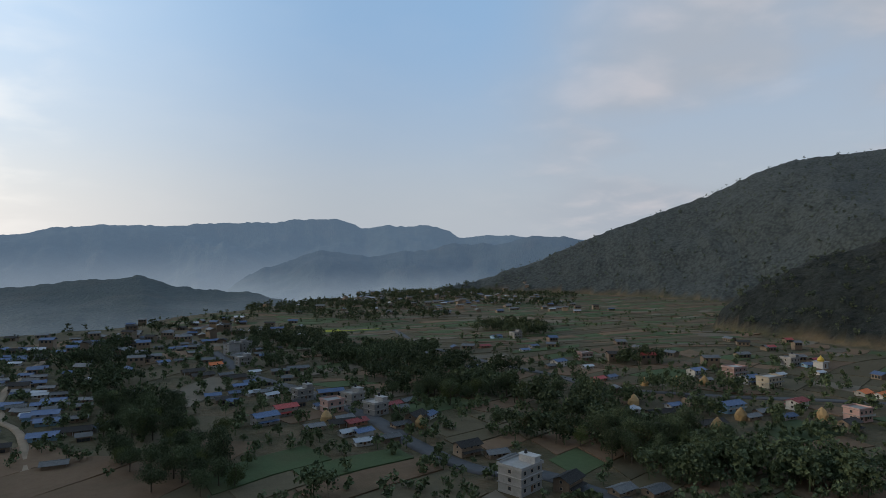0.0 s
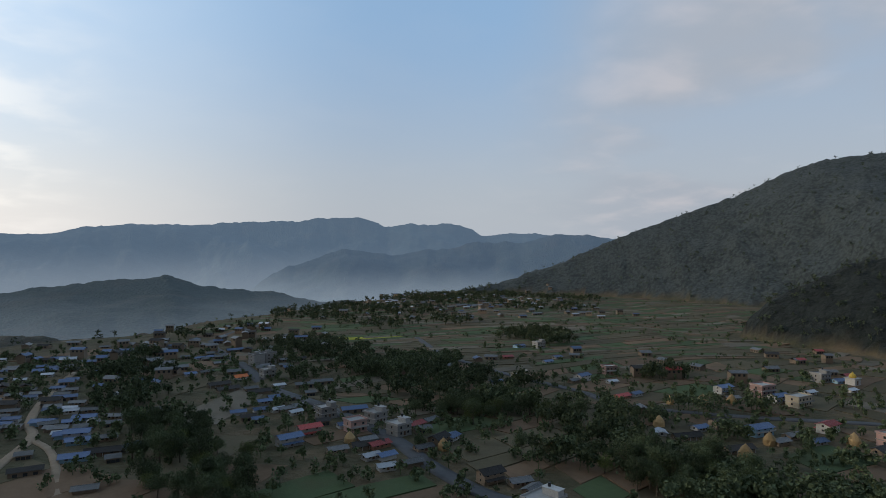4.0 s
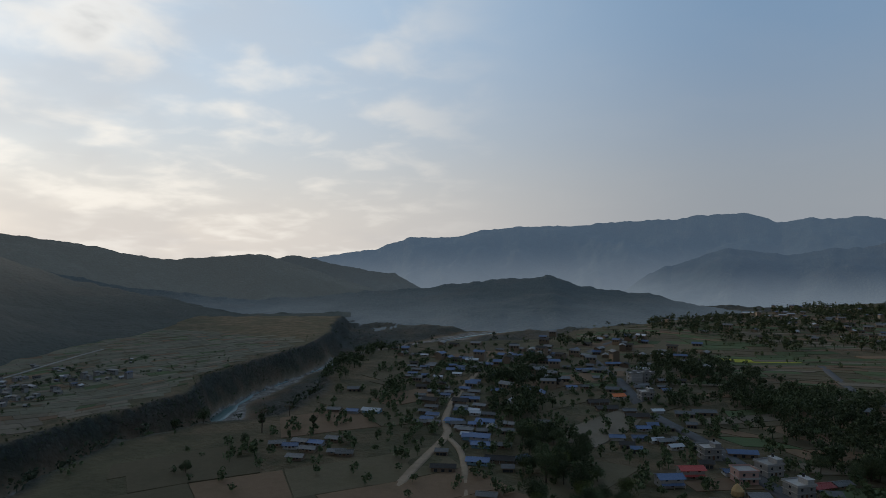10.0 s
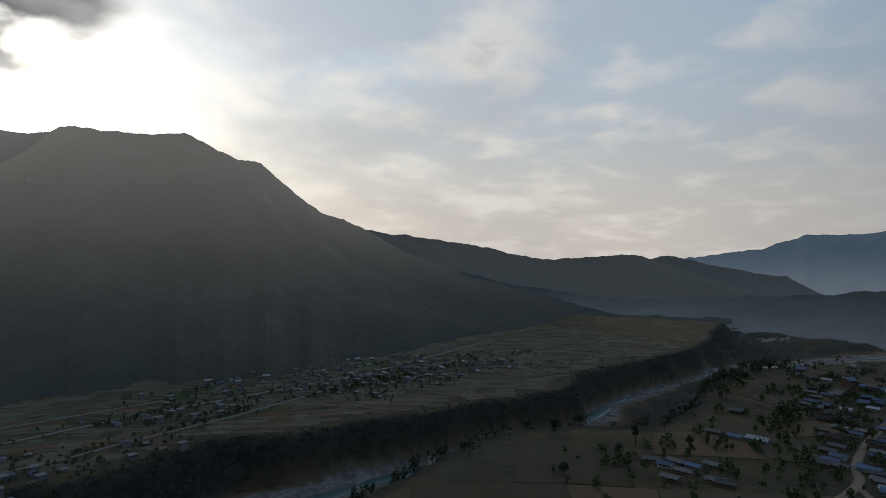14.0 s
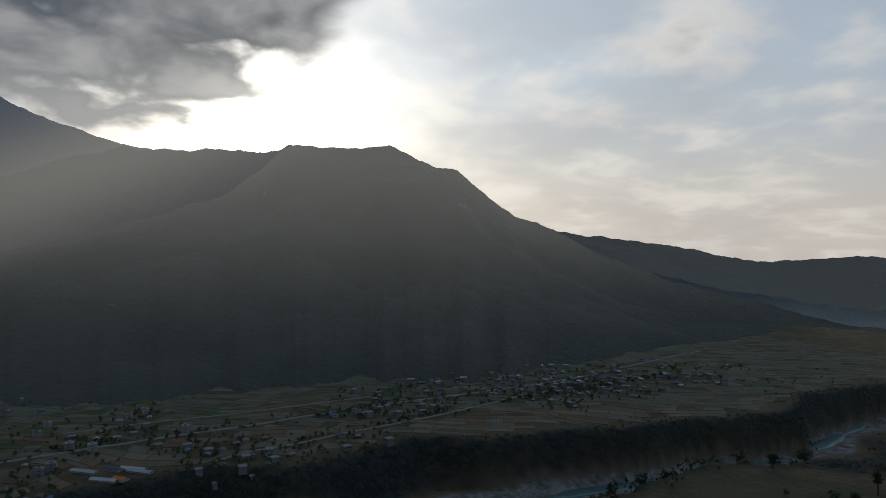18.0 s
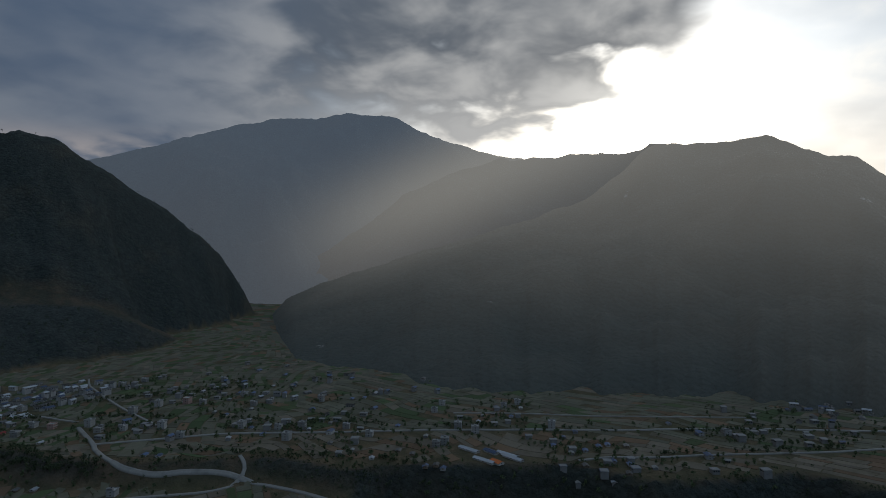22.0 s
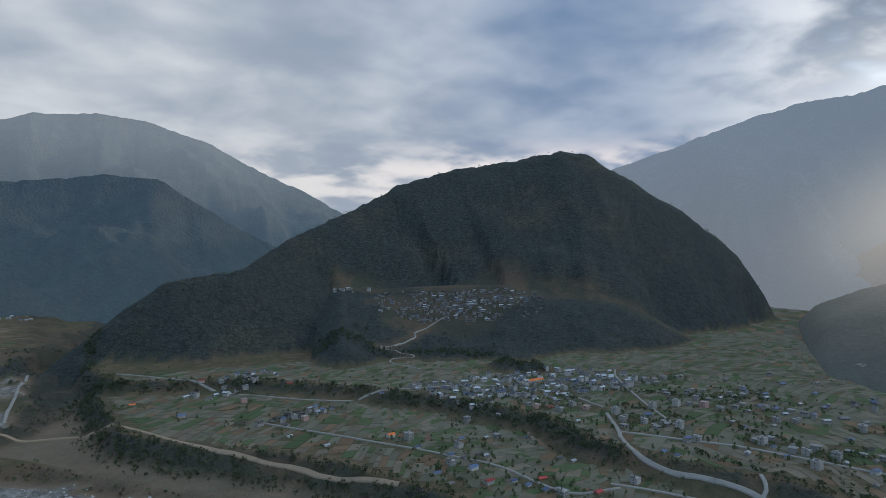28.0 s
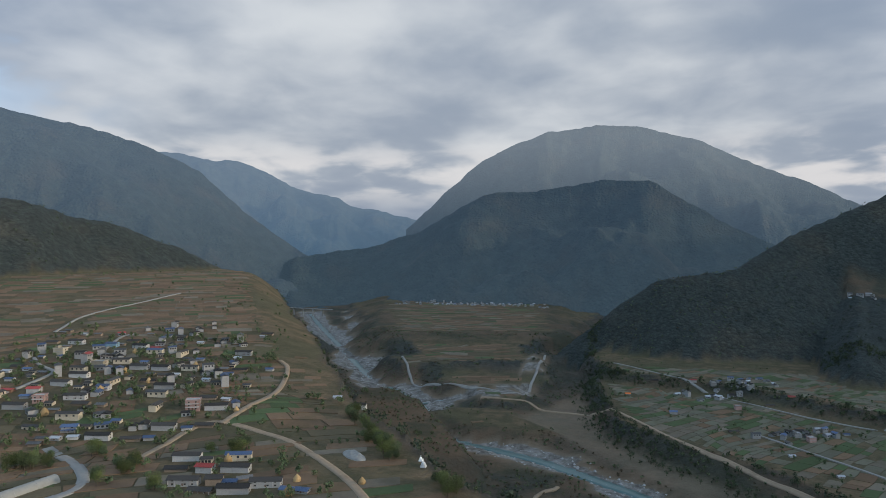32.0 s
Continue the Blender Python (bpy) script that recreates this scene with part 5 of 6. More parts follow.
def build_tree(kind, seed):
    h, w, base, lobes, size, mat, label = TREES[kind]
    rs = np.random.default_rng(seed)
    root = tagged(new(kind), label, "tree" if kind != "shrub" else "shrub")
    tv, tf = trunk_rows(h, 0.03 * h * (0.7 if kind == "shrub" else 1), rs.uniform(-0.6, 0.6), 5, rs)
    trunk = mesh_object("trunk", tv, tf, BARK)
    trunk.parent = root
    cv = crown(rs, 420 if kind == "dry_tree" else 2300, h, w, base, lobes, size * 0.78)
    top = mesh_object("crown", cv, quads(len(cv) // 4), mat, smooth=False)
    top.parent = root
    return root


def plant(kind, x, y, z, scale, turn, seed):
    key = (kind, seed % 3)
    m = pose(x, y, z, 0, 0, turn)
    if key not in TREE_PROTO:
        TREE_PROTO[key] = build_tree(kind, 100 + seed % 3 + len(kind) * 7)
        ob = TREE_PROTO[key]
        ob.matrix_basis = m
    else:
        ob = copy_thing(TREE_PROTO[key], m)
    ob.scale = (scale, scale, scale)
    ob["group"] = "trees on the terrace"


# groves: x, y, radius
NORTH_WOODS = [
    (-127, 371, 22), (-104, 300, 18), (-63, 225, 16), (-46, 191, 16), (-34, 166, 12), (-74, 257, 12), (-44, 474, 32), (-11, 432, 30), (11, 378, 24), (31, 310, 22), (37,
    268, 20), (50, 261, 18), (71, 320, 24), (53, 342, 18), (147, 511, 30), (148, 469, 20), (172, 325, 16), (161, 324, 10), (86, 248, 16), (88, 230, 16), (89, 204, 15),
    (75, 194, 15), (62, 196, 9)]
EAST_WOODS = [
    (88, 180, 14), (93, 173, 14), (101, 171, 13), (106, 165, 13), (111, 159, 13), (116, 153, 13), (120, 148, 12), (125, 144, 12), (94, 146, 10), (90, 158, 10), (128, 138,
    10), (113, 243, 10), (143, 250, 12), (168, 244, 7), (98, 190, 13), (72, 269, 16), (20, 359, 20), (39, 388, 24), (107, 265, 10), (138, 218, 8), (-51, 401, 16), (-4,
    156, 4)]
WEST_WOODS = [
    (-111, 326, 14), (-102, 291, 10), (-73, 252, 10), (-60, 237, 9), (-52, 214, 9), (-181, 305, 8), (-252, 368, 16), (-238, 329, 9), (-270, 416, 12), (-184, 319, 6),
    (-137, 378, 16), (-161, 379, 8), (-144, 435, 16), (-271, 451, 12), (-155, 303, 6), (-29, 355, 10), (-47, 280, 6)]
SOUTH_WOODS = [
    (289, -238, 9), (279, -247, 7), (267, -263, 7), (236, -248, 7), (201, -232, 7), (236, -226, 6), (333, -757, 4), (168, -364, 4), (138, -323, 6), (127, -310, 6), (114,
    -298, 6), (219, -272, 4), (209, -277, 4), (200, -283, 4), (194, -290, 4), (233, -252, 6), (76, -268, 4), (334, -485, 8), (282, -452, 6), (312, -286, 6), (314, -304,
    5)]

FAR_WOODS = [(60, 760, 60), (0, 820, 55), (150, 900, 70), (250, 800, 60), (-40, 700, 50), (100, 1000, 80), (220, 1050, 80), (-100, 600, 30), (330, 960, 60), (-60, 760, 40), (20, 620, 40), (90, 640, 35), (-130, 560, 25)]


def spread(rows, per):
    xs, ys = [], []
    for cx, cy, r in rows:
        for _ in range(max(3, int(r * r * per))):
            a, q = rng.uniform(0, 6.283), r * math.sqrt(rng.random()) * rng.uniform(0.8, 1.25)
            xs.append(cx + math.cos(a) * q)
            ys.append(cy + math.sin(a) * q)
    return np.array(xs), np.array(ys)


LANES = [smooth_line(w[0], 8.0) for w in WAYS]
LANE_POINTS = np.concatenate(LANES)
HOUSE_POINTS = np.array([(a, b) for a, b, _ in TAKEN])
HOUSE_REACH = np.array([c for _, _, c in TAKEN])


def clear_of(x, y, lane, house):
    """True where a point keeps that far from every lane and house."""
    ok = np.ones(len(x), bool)
    for k in range(0, len(x), 4000):
        s = slice(k, k + 4000)
        d = np.hypot(x[s, None] - LANE_POINTS[None, :, 0], y[s, None] - LANE_POINTS[None, :, 1]).min(1)
        e = (np.hypot(x[s, None] - HOUSE_POINTS[None, :, 0], y[s, None] - HOUSE_POINTS[None, :, 1]) - HOUSE_REACH[None]).min(1)
        ok[s] = (d > lane) & (e > house)
    return ok


def stuff_trees(name, x, y, z, size, mat, seed, label, slim=1.0, leaves=34, leaf=0.105):
    """Woods that nobody could count, joined: each tree a few dozen leaf clumps on a trunk."""
    rs = np.random.default_rng(seed)
    shapes = [crown(rs, leaves, 1.0, 0.8 * slim, 0.18, 7, leaf) for _ in range(6)]
    post = np.array([(-0.025, -0.025, -0.1), (0.03, -0.02, -0.1), (0.012, 0.01, 0.6), (-0.012, 0.008, 0.6), (0.0, 0.035, -0.1), (0.0, 0.03, -0.1), (0.0, 0.012, 0.6), (0.0, -0.012, 0.6)])
    shapes = [np.concatenate([s, post]) for s in shapes]
    pick = rs.integers(0, 6, len(x))
    ang = rs.uniform(0, 6.283, len(x))
    size = size * rs.uniform(0.7, 1.3, len(x))
    out = []
    for k in range(6):
        i = pick == k
        s = shapes[k][None] * (size[i, None, None] * np.array([1, 1, 1.0]))
        c, q = np.cos(ang[i])[:, None], np.sin(ang[i])[:, None]
        out.append(np.stack([s[..., 0] * c - s[..., 1] * q + x[i, None], s[..., 0] * q + s[..., 1] * c + y[i, None], s[..., 2] + z[i, None]], -1).reshape(-1, 3))
    v = np.concatenate(out)
    ob = mesh_object(name, v, quads(len(v) // 4), mat, smooth=False)
    tagged(ob, label, "woods", kind="stuff")


def grow():
    placed = 0
    for rows, per, kinds in ((NORTH_WOODS, 0.075, ("broadleaf_tree", "tall_tree", "broadleaf_tree", "bamboo_clump")), (EAST_WOODS, 0.11, ("broadleaf_tree", "tall_tree", "bamboo_clump", "tall_tree", "dry_tree")),
                             (WEST_WOODS, 0.07, ("broadleaf_tree", "tall_tree", "small_tree")), (SOUTH_WOODS, 0.12, ("bamboo_clump", "broadleaf_tree", "bamboo_clump", "small_tree"))):
        x, y = spread(rows, per)
        ok = clear_of(x, y, 4.0, 2.5)
        x, y = x[ok], y[ok]
        z = land(x, y)[0]
        near = np.hypot(x, y) < 265 if rows is not SOUTH_WOODS else np.hypot(x, y) < 420
        for k in np.flatnonzero(near)[:75]:
            plant(kinds[k % len(kinds)], x[k], y[k], z[k] - 0.1, rng.uniform(0.75, 1.2), rng.uniform(0, 360), k)
            placed += 1
        rest = np.ones(len(x), bool)
        rest[np.flatnonzero(near)[:75]] = False
        if rest.any():
            stuff_trees("village_woods", x[rest], y[rest], z[rest] - 0.1, np.full(rest.sum(), 8.2), LEAF, 5 + placed, "dense dark broadleaf woods between the houses", leaves=115, leaf=0.064)
    x, y = spread(FAR_WOODS, 0.028)
    ok = clear_of(x, y, 4.0, 2.5)
    x, y = x[ok], y[ok]
    stuff_trees("distant_woods", x, y, land(x, y)[0] - 0.1, np.full(len(x), 8.5), LEAF, 55, "dark trees between distant houses and fields", leaves=26)
    # lone trees on the brown fields by the cliff
    for k, (x, y, kind) in enumerate(LONE):
        plant(kind, x, y, ground_at(x, y) - 0.1, 1.0, k * 50.0, k)
    # gardens: small trees round the houses
    x = np.repeat(HOUSE_POINTS[:, 0], 7) + np.array([rng.gauss(0, 16) for _ in range(len(HOUSE_POINTS) * 7)])
    y = np.repeat(HOUSE_POINTS[:, 1], 7) + np.array([rng.gauss(0, 16) for _ in range(len(HOUSE_POINTS) * 7)])
    ok = clear_of(x, y, 3.5, 1.5)
    x, y = x[ok], y[ok]
    stuff_trees("garden_trees", x, y, land(x, y)[0] - 0.1, np.full(len(x), 4.6), LEAF, 77, "scattered small garden trees and bushes", leaves=46, leaf=0.12)
    # wooded bluffs and hillsides
    rs = np.random.default_rng(12)
    a, r = np.radians(rs.uniform(-50, 234, 90000)), np.exp(rs.uniform(math.log(150), math.log(2000), 90000))
    x, y = -np.sin(a) * r, np.cos(a) * r
    z, canopy, wood, stone, plot, dusty = land(x, y)
    keep = (wood > 0.62) & (rs.random(len(x)) < 0.42)
    x, y, z, canopy = x[keep], y[keep], z[keep], canopy[keep]
    ok = clear_of(x, y, 5.0, 3.0)
    x, y, z, canopy = x[ok], y[ok], z[ok], canopy[ok]
    stuff_trees("hillside_woods", x, y, z + canopy * 0.6 - 1.0, np.where((x < -375) & (y > -420) & (x > -700), 3.5, np.where(np.hypot(x, y) > 900, 6.0, 7.0)), DARK_LEAF, 31, "dark green woods on steep slopes and bluffs", leaves=18)
    # a tree line along the bluffs of the lower levels
    xs, ys = [], []
    for poly, lo, hi in ((BENCH, -42, 3), (PLAIN, -20, 4)):
        c = smooth_line(poly, 3.0)
        c = c[(np.hypot(c[:, 0], c[:, 1]) < 1250)]
        q = c[rs.integers(0, len(c), 4200)] + rs.normal(size=(4200, 2)) * (18 if poly is BENCH else 11)
        sd = inside(q[:, 0], q[:, 1], poly)
        q = q[(sd > lo) & (sd < hi)]
        xs.append(q[:, 0])
        ys.append(q[:, 1])
    x, y = np.concatenate(xs), np.concatenate(ys)
    ok = clear_of(x, y, 5.0, 3.0)
    x, y = x[ok], y[ok]
    z, canopy, wood, stone, plot, dusty = land(x, y)
    keep = plot < 0.95
    low = np.where((x < -375) & (y > -420), 3.0, 6.0)
    stuff_trees("bluff_trees", x[keep], y[keep], z[keep] - 0.3, low[keep], LEAF, 44, "dark tree line along the river bluffs", leaves=22)
    # hedges and tree rows across the valley plain
    xs, ys = [], []
    for line in HEDGES:
        c = smooth_line(line, 2.5)
        q = c + rs.normal(size=c.shape) * 3.5
        q = q[vnoise(c[:, 0] / 45, c[:, 1] / 45, 8) > 0.3]
        xs.append(q[:, 0])
        ys.append(q[:, 1])
    x, y = np.concatenate(xs), np.concatenate(ys)
    ok = clear_of(x, y, 4.0, 2.0)
    x, y = x[ok], y[ok]
    stuff_trees("hedge_trees", x, y, land(x, y)[0] - 0.2, np.full(len(x), 4.6), LEAF, 46, "dark tree rows between the plots of the plain", leaves=24, leaf=0.13)
    # dry scrub on the sides of the gorge
    x, y = rs.uniform(-180, 640, 12000), rs.uniform(-1330, -240, 12000)
    z, canopy, wood, stone, plot, dusty = land(x, y)
    keep = (plot < 0.35) & (stone < 0.3) & (vnoise(x / 30, y / 30, 33) > 0.38)
    x, y, z = x[keep], y[keep], z[keep]
    ok = clear_of(x, y, 4.0, 3.0)
    half = rs.random(len(x)) < 0.5
    stuff_trees("gorge_scrub", x[ok & half], y[ok & half], z[ok & half] - 0.2, np.full((ok & half).sum(), 3.0), DRY, 61, "dry brown scrub on the gorge sides", leaves=14, leaf=0.17, slim=1.3)
    stuff_trees("gorge_bushes", x[ok & ~half], y[ok & ~half], z[ok & ~half] - 0.2, np.full((ok & ~half).sum(), 3.4), LEAF, 62, "dark green bushes on the gorge sides", leaves=16, leaf=0.17, slim=1.3)
    # bushes scattered over the fields and banks
    a, r = np.radians(rs.uniform(-50, 234, 11000)), np.exp(rs.uniform(math.log(150), math.log(1200), 11000))
    x, y = -np.sin(a) * r, np.cos(a) * r
    z, canopy, wood, stone, plot, dusty = land(x, y)
    keep = (wood < 0.55) & (stone < 0.3) & ((fbm(x, y, 90, 2, 61) > 0.05) | ((plot < 0.3) & (y < -180))) & ~((x < -40) & (x > -300) & (y > -100) & (y < 320) & (rs.random(len(x)) < 0.85))
    x, y, z = x[keep], y[keep], z[keep]
    ok = clear_of(x, y, 4.0, 3.0)
    stuff_trees("bushes", x[ok], y[ok], z[ok] - 0.1, np.full(ok.sum(), 3.2), LEAF, 91, "scattered dark bushes along field banks", leaves=22, leaf=0.17)


HEDGES = [[(-467, -642), (-524, -477), (-564, -302), (-626, -31), (-691, 126)], [(-442, -402), (-458, -298), (-477, -203), (-471, -106), (-504, 16)], [(-560, 0), (-640, 180), (-690, 330), (-760, 520)],
          [(-520, -640), (-600, -560), (-680, -480)], [(-350, -653), (-369, -579), (-398, -539), (-397, -469)]]
LONE = [(-238, 194, "broadleaf_tree"), (-231, 202, "small_tree"), (-225, 213, "broadleaf_tree"), (-225, 228, "small_tree"), (-218, 248, "broadleaf_tree"), (-171, 224, "slim_tree"), (-192, 215, "slim_tree"),
        (-198, 241, "dry_tree"), (-187, 199, "small_tree"), (-181, 163, "small_tree"), (-205, 230, "dry_tree"), (-60, 215, "small_tree"), (22, 215, "small_tree"), (55, 205, "broadleaf_tree"), (62, 196, "dry_tree"),
        (193, -441, "tall_tree"), (190, -436, "bamboo_clump"), (172, -370, "broadleaf_tree"), (157, -354, "broadleaf_tree"), (152, -347, "bamboo_clump"), (147, -338, "broadleaf_tree"), (141, -331, "bamboo_clump"),
        (135, -324, "bamboo_clump"), (131, -318, "broadleaf_tree"), (127, -316, "bamboo_clump"), (121, -308, "bamboo_clump"), (116, -304, "broadleaf_tree"), (81, -269, "bamboo_clump"), (75, -259, "bamboo_clump"),
        (314, -603, "broadleaf_tree"), (306, -590, "tall_tree"), (298, -582, "broadleaf_tree"), (291, -573, "bamboo_clump"), (166, -362, "small_tree"), (160, -350, "tall_tree"), (124, -312, "tall_tree"), (85, -273, "small_tree")]
grow()


# ---- field plots ----
def soil_material(name, lo, hi, rows=True):
    m, n = material(name)
    g = n.t.nodes.new("ShaderNodeNewGeometry")
    p = g.outputs["Position"]
    info = n.t.nodes.new("ShaderNodeObjectInfo").outputs["Random"]
    shade = n.math("FRACT", n.math("ADD", g.outputs["Random Per Island"], n.math("MULTIPLY", info, 7.3)))
    c = n.mix(n.noise(p, 0.45, 5.0, 0.65), lo, hi)
    c = n.mix(n.ramp(n.noise(p, 0.05, 3.0), 0.45, 0.75, 0.0, 0.5), c, (0.075, 0.066, 0.035))
    c = n.vmath("SCALE", c, n.ramp(shade, 0, 1, 0.86, 1.14))
    finish(n, principled(n, c, 0.95, n.noise(p, 1.6, 4.0), 0.6, distance=0.2, spec=0.1).outputs[0])
    return m


CROPS = {
    "ploughed": soil_material("ploughed_soil", (0.120, 0.078, 0.049), (0.186, 0.124, 0.078)),
    "stubble": soil_material("straw_stubble", (0.122, 0.102, 0.076), (0.182, 0.154, 0.114)),
    "green": soil_material("young_wheat", (0.054, 0.076, 0.036), (0.084, 0.112, 0.052)),
    "mustard": soil_material("flowering_mustard", (0.192, 0.204, 0.030), (0.324, 0.324, 0.042)),
    "pasture": soil_material("dry_pasture", (0.080, 0.066, 0.041), (0.128, 0.105, 0.064)),
    "fallow": soil_material("grey_green_fallow", (0.096, 0.093, 0.066), (0.158, 0.148, 0.106)),
}
GROUND = bpy.data.objects["ground"]


# where the frost-green wheat and the flowering mustard stand
SPOTS = [(229, -367, 16, "green"), (235, -332, 12, "green"), (136, -261, 9, "green"), (300, -307, 12, "green"), (279, -326, 14, "green"), (257, -222, 9, "green"), (40, 229, 15, "green"), (74, 166, 13, "green"),
         (-71, 296, 11, "mustard"), (179, 233, 8, "mustard"), (137, 209, 7, "mustard"), (187, 240, 7, "mustard"), (5, 518, 14, "mustard")]


def plots(region, angle, wide, long, mixture, seed, singles, rim=None):
    """Plots in warped strips over a region (x0, x1, y0, y1), each a thin raised slab."""
    r = random.Random(seed)
    ca, sa = math.cos(radians(angle)), math.sin(radians(angle))
    x0, x1, y0, y1 = region
    cx, cy, reach = (x0 + x1) / 2, (y0 + y1) / 2, math.hypot(x1 - x0, y1 - y0) / 2
    cells = []
    v = -reach
    while v < reach:
        hgt = r.uniform(0.65, 1.4) * wide
        u = -reach + r.uniform(0, long)
        while u < reach:
            ln = r.uniform(0.55, 1.6) * long
            cells.append((u, u + ln, v, v + hgt))
            u += ln
        v += hgt
    c = np.array(cells)
    gap = 0.22 if wide > 14 else 0.38
    us = [c[:, 0] + gap, (c[:, 0] + c[:, 1]) / 2, c[:, 1] - gap]
    vs = [c[:, 2] + gap, c[:, 3] - gap]
    order = [(0, 0), (1, 0), (2, 0), (2, 1), (1, 1), (0, 1)]
    top = np.stack([np.stack([us[i], vs[j]], -1) for i, j in order], 1)
    px = cx + top[..., 0] * ca - top[..., 1] * sa
    py = cy + top[..., 0] * sa + top[..., 1] * ca
    wx, wy = fbm(px, py, 110, 2, 71) * 44, fbm(px, py, 110, 2, 72) * 44
    px, py = px + wx, py + wy
    mx, my = px.mean(1), py.mean(1)
    z, _, wood, stone, plot, _ = land(mx, my)
    edge = land(px.ravel(), py.ravel())[4].reshape(px.shape).min(1)
    ok = (mx > x0) & (mx < x1) & (my > y0) & (my < y1) & (plot > 0.9) & (wood < 0.25) & (edge > 0.8)
    ok &= np.array([r.random() < 0.95 for _ in range(len(mx))])
    ok[ok] = clear_of(mx[ok], my[ok], 6.5, 3.0)
    rise = land(px.ravel(), py.ravel())[0].reshape(px.shape)
    ok &= (rise.max(1) - rise.min(1)) < 0.28 * wide
    px, py, mx, my = px[ok], py[ok], mx[ok], my[ok]
    if not len(mx):
        return
    pz = land(px.ravel(), py.ravel())[0].reshape(px.shape) + np.array([r.uniform(0.16, 0.4) for _ in range(len(mx))])[:, None]
    names = list(mixture)
    pick = r.choices(names, [mixture[k] for k in names], k=len(mx))
    if rim:  # dry, stubbly ground along the rim of a plain
        for k in np.flatnonzero((inside(mx, my, rim) < 50 + 60 * vnoise(mx / 90, my / 90, 4)) & (np.hypot(mx, my) < 700)):
            pick[k] = "stubble" if r.random() < 0.8 else "ploughed"
    for gx, gy, gr, crop in SPOTS:
        for k in np.flatnonzero(np.hypot(mx - gx, my - gy) < gr):
            pick[k] = crop
    far = np.argsort(np.hypot(mx, my))
    near = set(far[:singles].tolist())
    base = np.arange(12).reshape(1, 12)
    ring = [(k, (k + 1) % 6) for k in range(6)]
    quadset = [(0, 1, 4, 5), (1, 2, 3, 4)] + [(b, a, a + 6, b + 6) for a, b in ring]
    joined = {k: [] for k in CROPS}
    for k in range(len(mx)):
        t = np.column_stack([px[k], py[k], pz[k]])
        s = t - [0, 0, 0.9]
        v12 = np.concatenate([t, s])
        if k in near:
            ob = mesh_object("field_plot", v12 - [mx[k], my[k], 0], np.array(quadset), CROPS[pick[k]], smooth=False)
            ob.location = (mx[k], my[k], 0)
            ob.parent = GROUND
        else:
            joined[pick[k]].append(v12)
    for key, rows in joined.items():
        if rows:
            v = np.concatenate(rows)
            q = (np.array(quadset)[None] + (np.arange(len(rows)) * 12)[:, None, None]).reshape(-1, 4)
            ob = mesh_object(key + "_plots", v, q, CROPS[key], smooth=False)
            tagged(ob, "many small " + {"ploughed": "brown ploughed", "stubble": "straw-coloured", "green": "green wheat", "mustard": "yellow mustard", "fallow": "grey-green fallow", "pasture": "olive-brown pasture"}[key] + " field plots on terraces", "field", kind="stuff")


BROWN = {"ploughed": 0.50, "stubble": 0.12, "green": 0.10, "pasture": 0.28}
plots((60, 620, -720, -150), 38, 8.5, 19, {**BROWN, "green": 0.05}, 1, 140)
plots((300, 1300, -1500, -500), 40, 10, 26, {**BROWN, "green": 0.08}, 2, 0)
plots((-290, -20, 60, 600), 62, 24, 46, {"ploughed": 0.14, "stubble": 0.05, "green": 0.03, "pasture": 0.78}, 3, 60)
plots((-20, 420, 110, 380), 30, 13, 22, {"ploughed": 0.28, "stubble": 0.06, "green": 0.16, "pasture": 0.50}, 4, 90)
plots((-160, 700, 380, 1050), 12, 9, 30, {"ploughed": 0.16, "stubble": 0.10, "green": 0.30, "pasture": 0.44}, 5, 0)
plots((-1100, -430, -420, 900), 68, 11, 22, {"ploughed": 0.06, "stubble": 0.14, "green": 0.10, "fallow": 0.70}, 6, 0, PLAIN)
plots((-1200, -250, -1000, -380), 20, 9, 17, {"ploughed": 0.04, "stubble": 0.14, "green": 0.24, "fallow": 0.54}, 7, 0)
plots((-460, 60, -1000, -200), 55, 9, 17, {"ploughed": 0.16, "stubble": 0.18, "green": 0.2, "fallow": 0.46}, 8, 30)
plots((80, 1000, -2300, -800), 20, 16, 40, {**BROWN}, 9, 0)
plots((-1900, -1000, -1300, -600), 40, 18, 40, {"ploughed": 0.2, "stubble": 0.3, "green": 0.2, "fallow": 0.3}, 10, 0)


